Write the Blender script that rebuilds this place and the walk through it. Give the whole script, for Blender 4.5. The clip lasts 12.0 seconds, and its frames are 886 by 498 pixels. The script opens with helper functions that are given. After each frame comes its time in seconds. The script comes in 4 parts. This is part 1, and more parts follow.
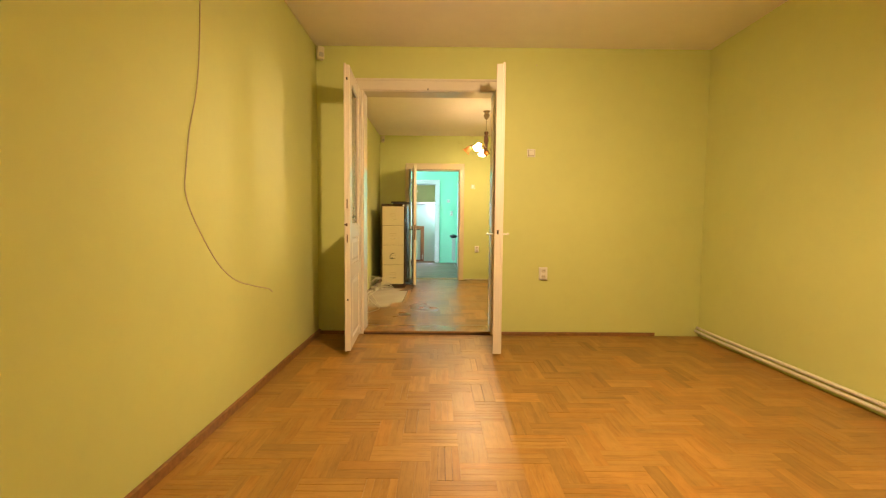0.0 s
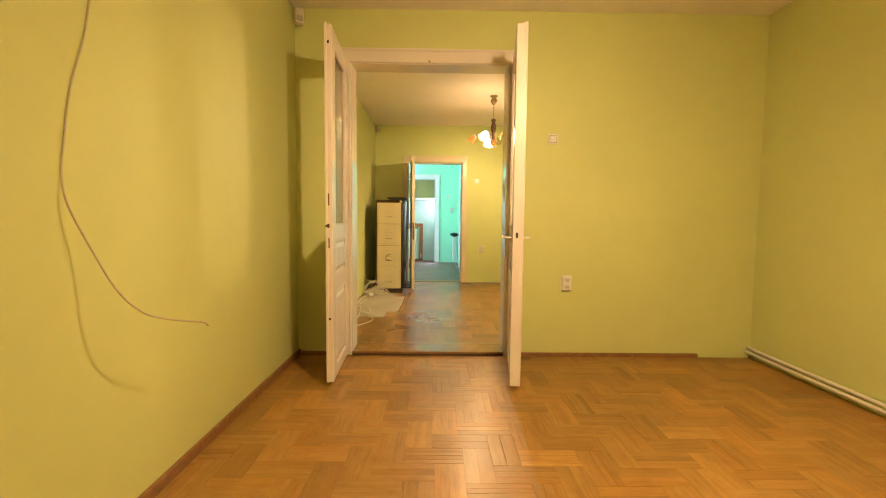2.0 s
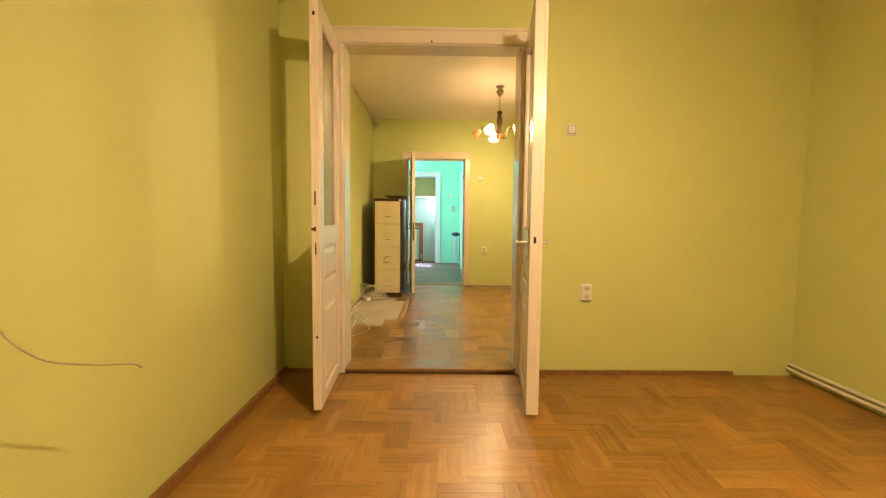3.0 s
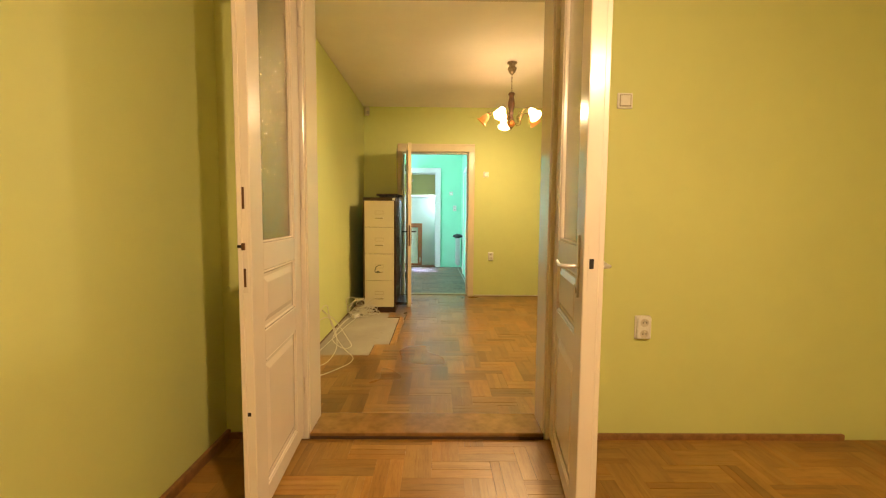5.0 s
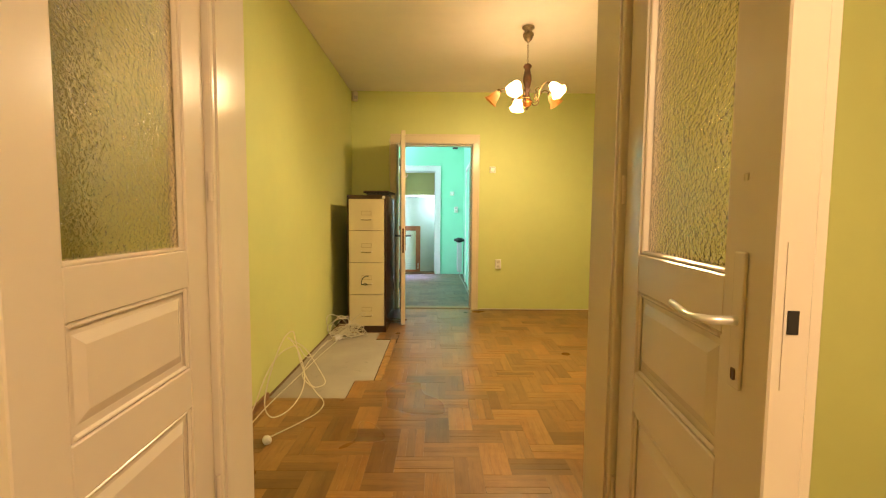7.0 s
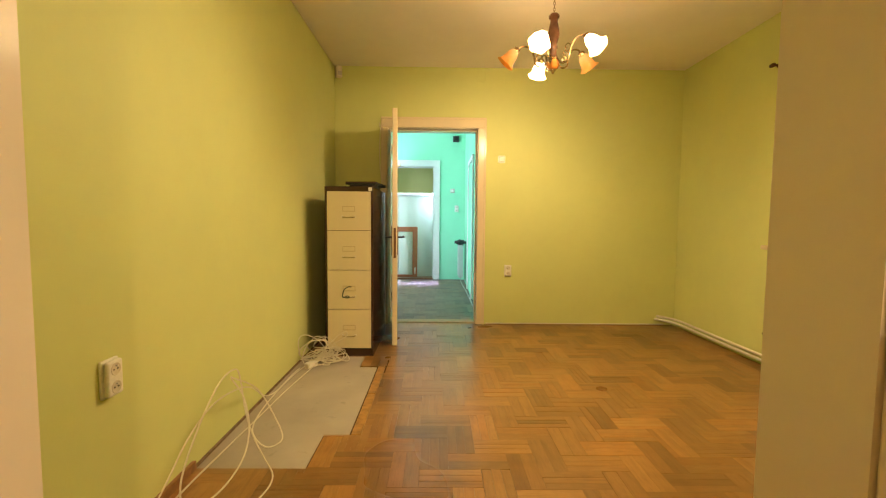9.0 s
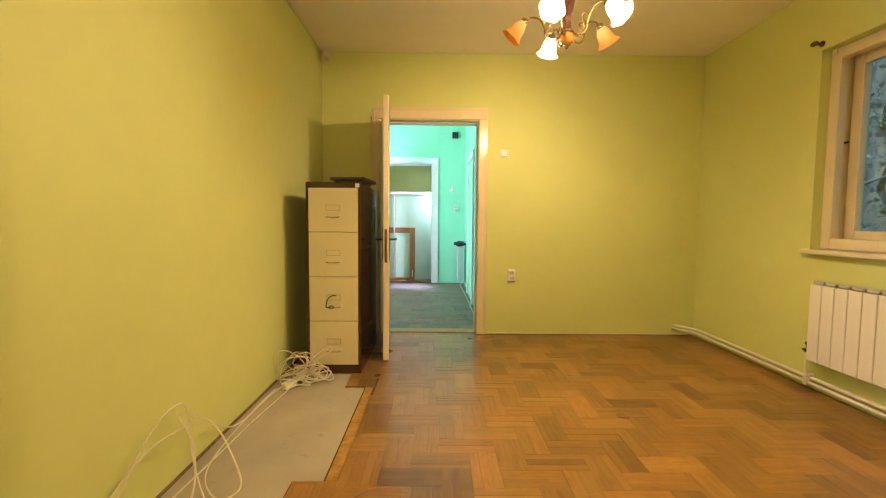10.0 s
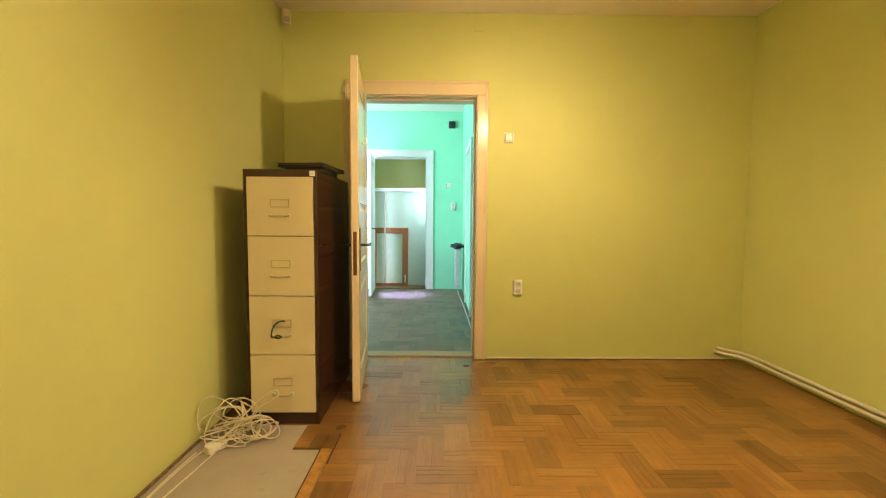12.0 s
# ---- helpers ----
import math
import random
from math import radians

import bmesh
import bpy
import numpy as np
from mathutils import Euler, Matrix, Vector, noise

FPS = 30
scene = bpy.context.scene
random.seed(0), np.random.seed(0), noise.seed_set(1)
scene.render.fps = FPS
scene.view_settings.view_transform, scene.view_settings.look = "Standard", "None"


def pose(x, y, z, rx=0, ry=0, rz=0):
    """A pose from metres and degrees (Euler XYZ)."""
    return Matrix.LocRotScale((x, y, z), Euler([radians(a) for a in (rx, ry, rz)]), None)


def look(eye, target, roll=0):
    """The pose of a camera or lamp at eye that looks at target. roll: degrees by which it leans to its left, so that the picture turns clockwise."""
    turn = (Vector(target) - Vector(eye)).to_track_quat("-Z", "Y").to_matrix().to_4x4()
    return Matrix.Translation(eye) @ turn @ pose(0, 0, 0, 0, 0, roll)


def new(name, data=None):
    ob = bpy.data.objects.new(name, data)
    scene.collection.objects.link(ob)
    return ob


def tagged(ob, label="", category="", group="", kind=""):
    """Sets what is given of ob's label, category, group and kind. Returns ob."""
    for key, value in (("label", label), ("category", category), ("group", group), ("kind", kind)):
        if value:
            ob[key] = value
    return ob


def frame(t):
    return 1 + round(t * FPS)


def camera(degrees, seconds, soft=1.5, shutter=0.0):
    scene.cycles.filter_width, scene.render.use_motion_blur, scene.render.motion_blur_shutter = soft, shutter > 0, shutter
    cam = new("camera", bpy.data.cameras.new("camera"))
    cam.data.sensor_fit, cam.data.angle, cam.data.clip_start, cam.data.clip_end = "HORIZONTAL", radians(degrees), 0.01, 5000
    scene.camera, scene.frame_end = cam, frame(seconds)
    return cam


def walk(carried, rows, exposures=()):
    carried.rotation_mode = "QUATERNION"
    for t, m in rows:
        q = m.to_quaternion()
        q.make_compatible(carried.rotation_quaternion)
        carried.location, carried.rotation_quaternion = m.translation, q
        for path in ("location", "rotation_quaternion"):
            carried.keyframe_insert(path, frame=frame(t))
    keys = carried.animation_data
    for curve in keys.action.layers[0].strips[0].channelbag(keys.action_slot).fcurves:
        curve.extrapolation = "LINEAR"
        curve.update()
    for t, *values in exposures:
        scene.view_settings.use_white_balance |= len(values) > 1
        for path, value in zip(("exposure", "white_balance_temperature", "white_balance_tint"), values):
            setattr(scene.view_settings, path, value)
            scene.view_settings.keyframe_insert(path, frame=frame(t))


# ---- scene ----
cam = camera(92.0, 12.0, 1.2)
PATH = [
    (0, (0.043, 0.487, 1.105), (0.055, 2.483, 0.986), 0.5),
    (1.5, (0.011, 0.986, 1.125), (0.031, 2.981, 0.993), 0.6),
    (2.5, (-0.016, 1.384, 1.146), (0.005, 3.379, 1.005), 0.6),
    (3.2, (-0.032, 1.663, 1.161), (-0.01, 3.657, 1.015), 0.55),
    (5, (-0.028, 2.468, 1.2), (-0.008, 4.462, 1.048), 0.45),
    (5.5, (-0.016, 2.693, 1.194), (0.004, 4.688, 1.047), 0.5),
    (6.5, (-0.012, 3.126, 1.175), (0.006, 5.121, 1.036), 0.5),
    (7.2, (-0.014, 3.417, 1.188), (0.004, 5.412, 1.049), 0.45),
    (8.8, (-0.025, 4.093, 1.146), (0.0, 6.089, 1.015), 0.5),
    (9.5, (-0.011, 4.381, 1.145), (0.014, 6.377, 1.018), 0.5),
    (10.5, (0.032, 4.786, 1.145), (0.054, 6.782, 1.017), 0.45),
    (12, (0.107, 5.389, 1.151), (0.126, 7.384, 1.02), 0.35),
]
walk(cam, [(t, look(eye, target, roll)) for t, eye, target, roll in PATH], exposures=[(0, 0.32), (3, 0.28), (5, 0.20), (7.2, 0.19), (8.8, 0.18), (12, 0.18)])

# ---- plan, in metres ----
LEFT, LEFT1, RIGHT = -1.145, -1.165, 2.64  # inner faces of the side walls; the first room is 2 cm wider
BACK, W1, W1B, W2, W2B = -0.75, 4.71, 4.905, 8.90, 9.10
CEIL = 2.80
F1, F2 = 0.0, 0.0                   # floor levels of the two rooms
D1L, D1R, D1T = -0.712, 0.545, 2.375  # double doorway
D2L, D2R, D2T = -0.565, 0.405, 2.15  # single doorway
HL, HR, HB, HC = -2.3, 0.50, 12.57, 2.95  # hall
H1L, H1R, H1T = -1.06, -0.11, 2.20  # doorway at the hall's end
WY0, WY1, WZ0, WZ1 = 6.60, 7.575, 0.960, 2.34  # window opening
LAMP2 = (0.722, 7.04)
LAMP1 = (0.67, 1.95)

# ---- world and light ----
world = bpy.data.worlds.new("world")
scene.world = world
world.use_nodes = True
wn = world.node_tree.nodes
sky = wn.new("ShaderNodeTexSky")
sky.sky_type, sky.sun_disc = "NISHITA", False
sky.sun_elevation, sky.sun_rotation = radians(53), radians(-117)
wn["Background"].inputs["Strength"].default_value = 0.15
world.node_tree.links.new(sky.outputs["Color"], wn["Background"].inputs["Color"])

sun_data = bpy.data.lights.new("sun", "SUN")
sun_data.energy, sun_data.angle, sun_data.color = 3.0, radians(0.6), (0.80, 0.92, 1.0)
sun = new("sun", sun_data)
sun.matrix_world = look((-8, -4, 12), (0, 0, 0))

BULB1, BULB2 = (1.0, 0.672, 0.370), (1.0, 0.705, 0.385)
WATTS1, WATTS2 = 165.0, 96.0


def area_lamp(name, place, target, wide, high, watts, colour, spread=180):
    data = bpy.data.lights.new(name, "AREA")
    data.shape, data.size, data.size_y, data.energy, data.color = "RECTANGLE", wide, high, watts, colour
    data.spread = radians(spread)
    ob = new(name, data)
    ob.matrix_world = look(place, target)
    return ob


# daylight of an unseen hall window; no opening is built, the lamp stands before the wall
area_lamp("hall_window_light", (HL + 0.03, 10.9, 1.7), (-0.6, 12.5, 1.2), 1.3, 1.5, 185, (0.72, 0.82, 1.0))
# added lamp at the alcove's closed side wall, brightens the bulkhead
area_lamp("alcove_side_fill", (0.12, 12.79, 1.30), (-0.9, 12.93, 0.8), 0.14, 1.7, 15, (0.70, 0.78, 1.0))


# added unseen lamp overhead: throws the violet patch on hall floor and ledge
area_lamp("alcove_top_fill", (-0.60, 13.30, 2.62), (-0.46, 12.22, 0.0), 0.26, 0.26, 14, (0.50, 0.50, 1.0), 24)


# ---- materials ----
def material(name):
    m = bpy.data.materials.new(name)
    m.use_nodes = True
    nt = m.node_tree
    return m, nt, nt.nodes["Principled BSDF"]


def node(nt, kind, **values):
    n = nt.nodes.new(kind)
    for key, value in values.items():
        n.inputs[key].default_value = value
    return n


def noise_node(nt, scale, detail=4, rough=0.55, coord="Object", stretch=(1, 1, 1)):
    tc = nt.nodes.new("ShaderNodeTexCoord")
    mp = nt.nodes.new("ShaderNodeMapping")
    mp.inputs["Scale"].default_value = stretch
    nt.links.new(tc.outputs[coord], mp.inputs["Vector"])
    n = node(nt, "ShaderNodeTexNoise", Scale=scale, Detail=detail, Roughness=rough)
    nt.links.new(mp.outputs["Vector"], n.inputs["Vector"])
    return n


def ramp(nt, source, stops):
    r = nt.nodes.new("ShaderNodeValToRGB")
    els = r.color_ramp.elements
    while len(els) < len(stops):
        els.new(0.5)
    for e, (p, c) in zip(els, stops):
        e.position, e.color = p, (*c, 1) if len(c) == 3 else c
    nt.links.new(source, r.inputs["Fac"])
    return r


def mix(nt, a, b, fac, blend="MIX"):
    n = nt.nodes.new("ShaderNodeMix")
    n.data_type, n.blend_type = "RGBA", blend
    for key, v in ((0, fac), (6, a), (7, b)):
        if hasattr(v, "links"):
            nt.links.new(v, n.inputs[key])
        else:
            n.inputs[key].default_value = v if key == 0 else (*v, 1)
    return n.outputs[2]


def bump(nt, bsdf, source, strength, distance):
    b = node(nt, "ShaderNodeBump", Strength=strength, Distance=distance)
    nt.links.new(source, b.inputs["Height"])
    nt.links.new(b.outputs["Normal"], bsdf.inputs["Normal"])
    return b


def painted(name, colour, rough=0.6, vary=0.08, big=1.3, fine=120, relief=0.15, depth=0.002, spec=0.4, dirt=None, mottle=0.3, sheen=0.07):
    """Paint on plaster, wood or metal: slow drift of tone, fine relief."""
    m, nt, b = material(name)
    n1, n2 = noise_node(nt, big, 3), noise_node(nt, fine, 3)
    lo = tuple(c * (1 - vary) for c in colour)
    hi = tuple(min(1, c * (1 + vary)) for c in colour)
    col = ramp(nt, n1.outputs["Fac"], [(0.3, lo), (0.7, hi)]).outputs["Color"]
    n3 = noise_node(nt, big * 9, 5, 0.65)
    soft = ramp(nt, n3.outputs["Fac"], [(0.35, (0.93, 0.93, 0.93)), (0.6, (1, 1, 1))]).outputs["Color"]
    col = mix(nt, col, soft, mottle, "MULTIPLY")
    if dirt:
        n4 = noise_node(nt, big * 3.1, 6, 0.7)
        mask = ramp(nt, n4.outputs["Fac"], [(0.60, (0, 0, 0)), (0.72, (1, 1, 1))]).outputs["Color"]
        col = mix(nt, col, dirt, mask)
    nt.links.new(col, b.inputs["Base Color"])
    rr = node(nt, "ShaderNodeMapRange", **{"To Min": rough - sheen, "To Max": rough + sheen})
    nt.links.new(n3.outputs["Fac"], rr.inputs["Value"])
    nt.links.new(rr.outputs["Result"], b.inputs["Roughness"])
    b.inputs["Specular IOR Level"].default_value = spec
    bump(nt, b, n2.outputs["Fac"], relief, depth)
    return m


def plain(name, colour, rough=0.5, metal=0.0, fine=60, relief=0.05, vary=0.06):
    m, nt, b = material(name)
    n = noise_node(nt, fine, 4)
    col = ramp(nt, n.outputs["Fac"], [(0.3, tuple(c * (1 - vary) for c in colour)), (0.7, tuple(min(1, c * (1 + vary)) for c in colour))])
    nt.links.new(col.outputs["Color"], b.inputs["Base Color"])
    b.inputs["Roughness"].default_value, b.inputs["Metallic"].default_value = rough, metal
    bump(nt, b, n.outputs["Fac"], relief, 0.001)
    return m


def parquet_material(name, dark, light, rough, worn, spec=0.5):
    """Lacquered oak: tone by block, grain along each block, dull patches."""
    m, nt, b = material(name)
    info = nt.nodes.new("ShaderNodeObjectInfo")
    geo = nt.nodes.new("ShaderNodeNewGeometry")
    add = nt.nodes.new("ShaderNodeMath")
    add.operation = "ADD"
    fract = nt.nodes.new("ShaderNodeMath")
    fract.operation = "FRACT"
    nt.links.new(info.outputs["Random"], add.inputs[0])
    nt.links.new(geo.outputs["Random Per Island"], add.inputs[1])
    nt.links.new(add.outputs[0], fract.inputs[0])
    # tone of the block that a strip belongs to: the object's colour, or the joined mesh's own attribute
    split = nt.nodes.new("ShaderNodeSeparateColor")
    nt.links.new(info.outputs["Color"], split.inputs[0])
    own = nt.nodes.new("ShaderNodeAttribute")
    own.attribute_name = "tone"
    block = nt.nodes.new("ShaderNodeMath")
    block.operation = "ADD"
    nt.links.new(split.outputs[0], block.inputs[0])
    nt.links.new(own.outputs["Fac"], block.inputs[1])
    tone = ramp(nt, block.outputs[0], [(0.0, dark), (0.16, tuple(d * 0.55 + l * 0.45 for d, l in zip(dark, light))), (0.6, tuple(d * 0.25 + l * 0.75 for d, l in zip(dark, light))), (1.0, light)])
    # grain: coordinates along the block from its UV, shifted from block to block
    uv = nt.nodes.new("ShaderNodeTexCoord")
    shift = nt.nodes.new("ShaderNodeCombineXYZ")
    times = nt.nodes.new("ShaderNodeMath")
    times.operation, times.inputs[1].default_value = "MULTIPLY", 37.0
    nt.links.new(fract.outputs[0], times.inputs[0])
    nt.links.new(times.outputs[0], shift.inputs["Z"])
    vadd = nt.nodes.new("ShaderNodeVectorMath")
    nt.links.new(uv.outputs["UV"], vadd.inputs[0])
    nt.links.new(shift.outputs[0], vadd.inputs[1])
    mp = nt.nodes.new("ShaderNodeMapping")
    mp.inputs["Scale"].default_value = (4.0, 36.0, 1.0)
    nt.links.new(vadd.outputs[0], mp.inputs["Vector"])
    grain = node(nt, "ShaderNodeTexNoise", Scale=1.0, Detail=5, Roughness=0.62, Distortion=0.5)
    nt.links.new(mp.outputs["Vector"], grain.inputs["Vector"])
    streak = ramp(nt, grain.outputs["Fac"], [(0.28, (0.60, 0.54, 0.46)), (0.52, (0.92, 0.91, 0.88)), (0.75, (1.0, 0.99, 0.97))])
    col = mix(nt, tone.outputs["Color"], streak.outputs["Color"], 0.65, "MULTIPLY")
    mp2 = nt.nodes.new("ShaderNodeMapping")
    mp2.inputs["Scale"].default_value = (14.0, 260.0, 1.0)
    nt.links.new(vadd.outputs[0], mp2.inputs["Vector"])
    fine = node(nt, "ShaderNodeTexNoise", Scale=1.0, Detail=3, Roughness=0.6)
    nt.links.new(mp2.outputs["Vector"], fine.inputs["Vector"])
    pores = ramp(nt, fine.outputs["Fac"], [(0.34, (0.55, 0.48, 0.42)), (0.46, (1, 1, 1))])
    col = mix(nt, col, pores.outputs["Color"], 0.34, "MULTIPLY")
    # some strips run redder, some yellower
    hue = ramp(nt, fract.outputs[0], [(0.0, (1.0, 0.90, 0.74)), (0.35, (1.0, 0.99, 0.94)), (0.7, (1.0, 1.04, 1.05)), (1.0, (0.94, 0.98, 1.04))])
    col = mix(nt, col, hue.outputs["Color"], 0.8, "MULTIPLY")
    pos = nt.nodes.new("ShaderNodeNewGeometry")
    wn1 = node(nt, "ShaderNodeTexNoise", Scale=1.4, Detail=2, Roughness=0.5)
    nt.links.new(pos.outputs["Position"], wn1.inputs["Vector"])
    patch = ramp(nt, wn1.outputs["Fac"], [(0.32, (0.72, 0.70, 0.70)), (0.62, (1, 1, 1))])
    col = mix(nt, col, patch.outputs["Color"], worn, "MULTIPLY")
    cloud = node(nt, "ShaderNodeTexNoise", Scale=9.0, Detail=3, Roughness=0.6)
    nt.links.new(pos.outputs["Position"], cloud.inputs["Vector"])
    grime = ramp(nt, cloud.outputs["Fac"], [(0.36, (0.62, 0.58, 0.55)), (0.58, (1, 1, 1))])
    col = mix(nt, col, grime.outputs["Color"], 0.55 * worn, "MULTIPLY")
    nt.links.new(col, b.inputs["Base Color"])
    rr = node(nt, "ShaderNodeMapRange", **{"To Min": rough - 0.07, "To Max": rough + 0.14})
    nt.links.new(wn1.outputs["Fac"], rr.inputs["Value"])
    nt.links.new(rr.outputs["Result"], b.inputs["Roughness"])
    b.inputs["Specular IOR Level"].default_value = spec
    bump(nt, b, grain.outputs["Fac"], 0.10, 0.0015)
    return m


M = {}
M["lime"] = painted("lime_wall_paint", (0.60, 0.63, 0.245), 0.62, 0.03, 0.9, 160, 0.08)
M["mint"] = painted("mint_wall_paint", (0.29, 0.74, 0.50), 0.6, 0.06, 0.9, 160, 0.18)
M["ceiling"] = painted("ceiling_paint", (0.84, 0.78, 0.71), 0.75, 0.04, 0.8, 140, 0.15)
M["door"] = painted("door_gloss_paint", (0.72, 0.64, 0.56), 0.22, 0.04, 2.0, 7, 0.03, 0.004, 0.3, None, 0.08, 0.015)
M["frame"] = painted("frame_gloss_paint", (0.74, 0.67, 0.58), 0.15, 0.04, 2.5, 7, 0.03, 0.004, 0.5, None, 0.1, 0.015)
M["cream"] = painted("cream_gloss_paint", (0.70, 0.59, 0.41), 0.2, 0.05, 2.5, 7, 0.03, 0.004, 0.3, None, 0.15, 0.02)
M["window_paint"] = painted("yellowed_window_paint", (0.66, 0.57, 0.41), 0.3, 0.06, 2.5, 7, 0.03, 0.004, 0.5, None, 0.2, 0.03)
M["oak1"] = parquet_material("parquet_lacquered_oak", (0.125, 0.065, 0.017), (0.50, 0.277, 0.075), 0.33, 0.5, 0.34)
M["oak2"] = parquet_material("parquet_worn_oak", (0.066, 0.034, 0.012), (0.375, 0.196, 0.058), 0.27, 0.6)
M["oak3"] = parquet_material("parquet_dull_oak", (0.055, 0.038, 0.028), (0.22, 0.150, 0.105), 0.42, 0.8)
M["sub"] = plain("joint_dirt", (0.075, 0.036, 0.014), 0.9)
M["screed"] = painted("grey_screed", (0.36, 0.32, 0.26), 0.85, 0.10, 2.2, 90, 0.5, 0.003, 0.25, (0.27, 0.24, 0.19))
M["base"] = plain("brown_baseboard_wood", (0.25, 0.12, 0.045), 0.4, 0, 30, 0.1, 0.25)
M["threshold"] = plain("threshold_wood", (0.25, 0.130, 0.042), 0.2, 0, 18, 0.08, 0.2)
M["gap"] = plain("dusty_brown_gap_filler", (0.17, 0.11, 0.06), 0.85, 0, 30, 0.3, 0.4)
M["edge_wood"] = plain("worn_yellow_floorboard", (0.34, 0.18, 0.045), 0.34, 0, 22, 0.1, 0.35)
M["threshold_pale"] = plain("scuffed_pale_wood", (0.33, 0.25, 0.14), 0.6, 0, 25, 0.1, 0.12)
M["pipe"] = plain("pipe_paint", (0.72, 0.68, 0.58), 0.35)
M["plastic"] = plain("white_plastic", (0.74, 0.72, 0.66), 0.35)
M["old_plastic"] = plain("yellowed_plastic", (0.62, 0.55, 0.40), 0.45)
M["recess"] = plain("socket_recess_plastic", (0.60, 0.55, 0.45), 0.5)
M["surround"] = plain("switch_shadow_gap", (0.30, 0.25, 0.17), 0.5)
M["cable"] = plain("white_cable", (0.62, 0.57, 0.44), 0.45)
M["wall_cable"] = plain("grimy_cream_cable", (0.50, 0.44, 0.27), 0.5)
M["dark"] = plain("dark_void", (0.015, 0.012, 0.010), 0.6)
M["steel"] = plain("satin_steel", (0.74, 0.72, 0.68), 0.28, 0.45)
M["brass"] = plain("polished_brass", (0.36, 0.26, 0.14), 0.26, 1.0)
M["aged_brass"] = plain("aged_grey_brass", (0.30, 0.23, 0.15), 0.3, 0.9, 40, 0.08, 0.3)
M["bronze"] = plain("dark_bronze", (0.018, 0.015, 0.013), 0.35, 0.2)
M["stem"] = plain("turned_brown_wood", (0.105, 0.048, 0.027), 0.25, 0, 25, 0.1, 0.3)
M["ball"] = plain("turned_orange_wood", (0.50, 0.19, 0.035), 0.2, 0, 25, 0.08, 0.2)
M["cab_brown"] = plain("brown_enamel", (0.045, 0.022, 0.012), 0.12, 0, 70, 0.03, 0.12)
M["cab_cream"] = painted("cream_enamel", (0.62, 0.55, 0.36), 0.38, 0.03, 3, 120, 0.05, 0.001, 0.4)
M["label_metal"] = plain("dull_label_metal", (0.46, 0.38, 0.23), 0.4, 0.4)
M["chrome"] = plain("worn_chrome", (0.66, 0.62, 0.56), 0.18, 1.0)
M["black"] = plain("black_plastic", (0.02, 0.02, 0.022), 0.4)
M["radiator"] = plain("white_radiator_enamel", (0.74, 0.70, 0.66), 0.35, 0, 8, 0.004, 0.03)
# greyer than the enamel: dirt and shade of radiator tops and webs in one colour
M["grille"] = plain("radiator_top_shadowed_metal", (0.42, 0.40, 0.36), 0.5)
# the hall radiator's shaded side is put into this grey
M["hall_metal_shaded"] = plain("shaded_hall_radiator_paint", (0.42, 0.47, 0.44), 0.4)
M["redbrown"] = plain("red_brown_wood", (0.33, 0.12, 0.05), 0.4, 0, 22, 0.1, 0.2)
M["white"] = painted("white_paint", (0.78, 0.78, 0.76), 0.5, 0.04, 1.5, 90, 0.1)
M["pale"] = painted("pale_green_white_paint", (0.62, 0.72, 0.66), 0.5, 0.04, 1.5, 90, 0.1)
M["handle_brown"] = plain("brown_handle_plate", (0.13, 0.06, 0.03), 0.35, 0.3)
M["green_cord"] = plain("dark_green_cord", (0.02, 0.05, 0.035), 0.5)
M["bark"] = plain("bark", (0.15, 0.18, 0.17), 0.9, 0, 5, 0.6, 0.2)
M["grass"] = plain("grass_ground", (0.06, 0.09, 0.03), 0.9, 0, 6, 0.5, 0.4)


def glass_material(name, tint, rough, textured):
    m, nt, b = material(name)
    b.inputs["Base Color"].default_value = (*tint, 1)
    b.inputs["Roughness"].default_value = rough
    b.inputs["Transmission Weight"].default_value = 1.0
    b.inputs["IOR"].default_value = 1.25 if textured else 1.45
    if textured:
        n = noise_node(nt, 150, 2, 0.5, "Object", (0.5, 1, 0.9))
        bump(nt, b, n.outputs["Fac"], 1.0, 0.004)
    return m


M["obscure"] = glass_material("obscure_glass", (0.60, 0.55, 0.36), 0.10, True)
M["pane"] = glass_material("window_glass", (0.90, 0.97, 0.97), 0.0, False)


def leaf_material():
    m, nt, b = material("tree_leaves")
    geo = nt.nodes.new("ShaderNodeNewGeometry")
    r = ramp(nt, geo.outputs["Random Per Island"], [(0.0, (0.025, 0.07, 0.04)), (1.0, (0.07, 0.16, 0.09))])
    nt.links.new(r.outputs["Color"], b.inputs["Base Color"])
    b.inputs["Roughness"].default_value = 0.5
    return m


M["leaves"] = leaf_material()


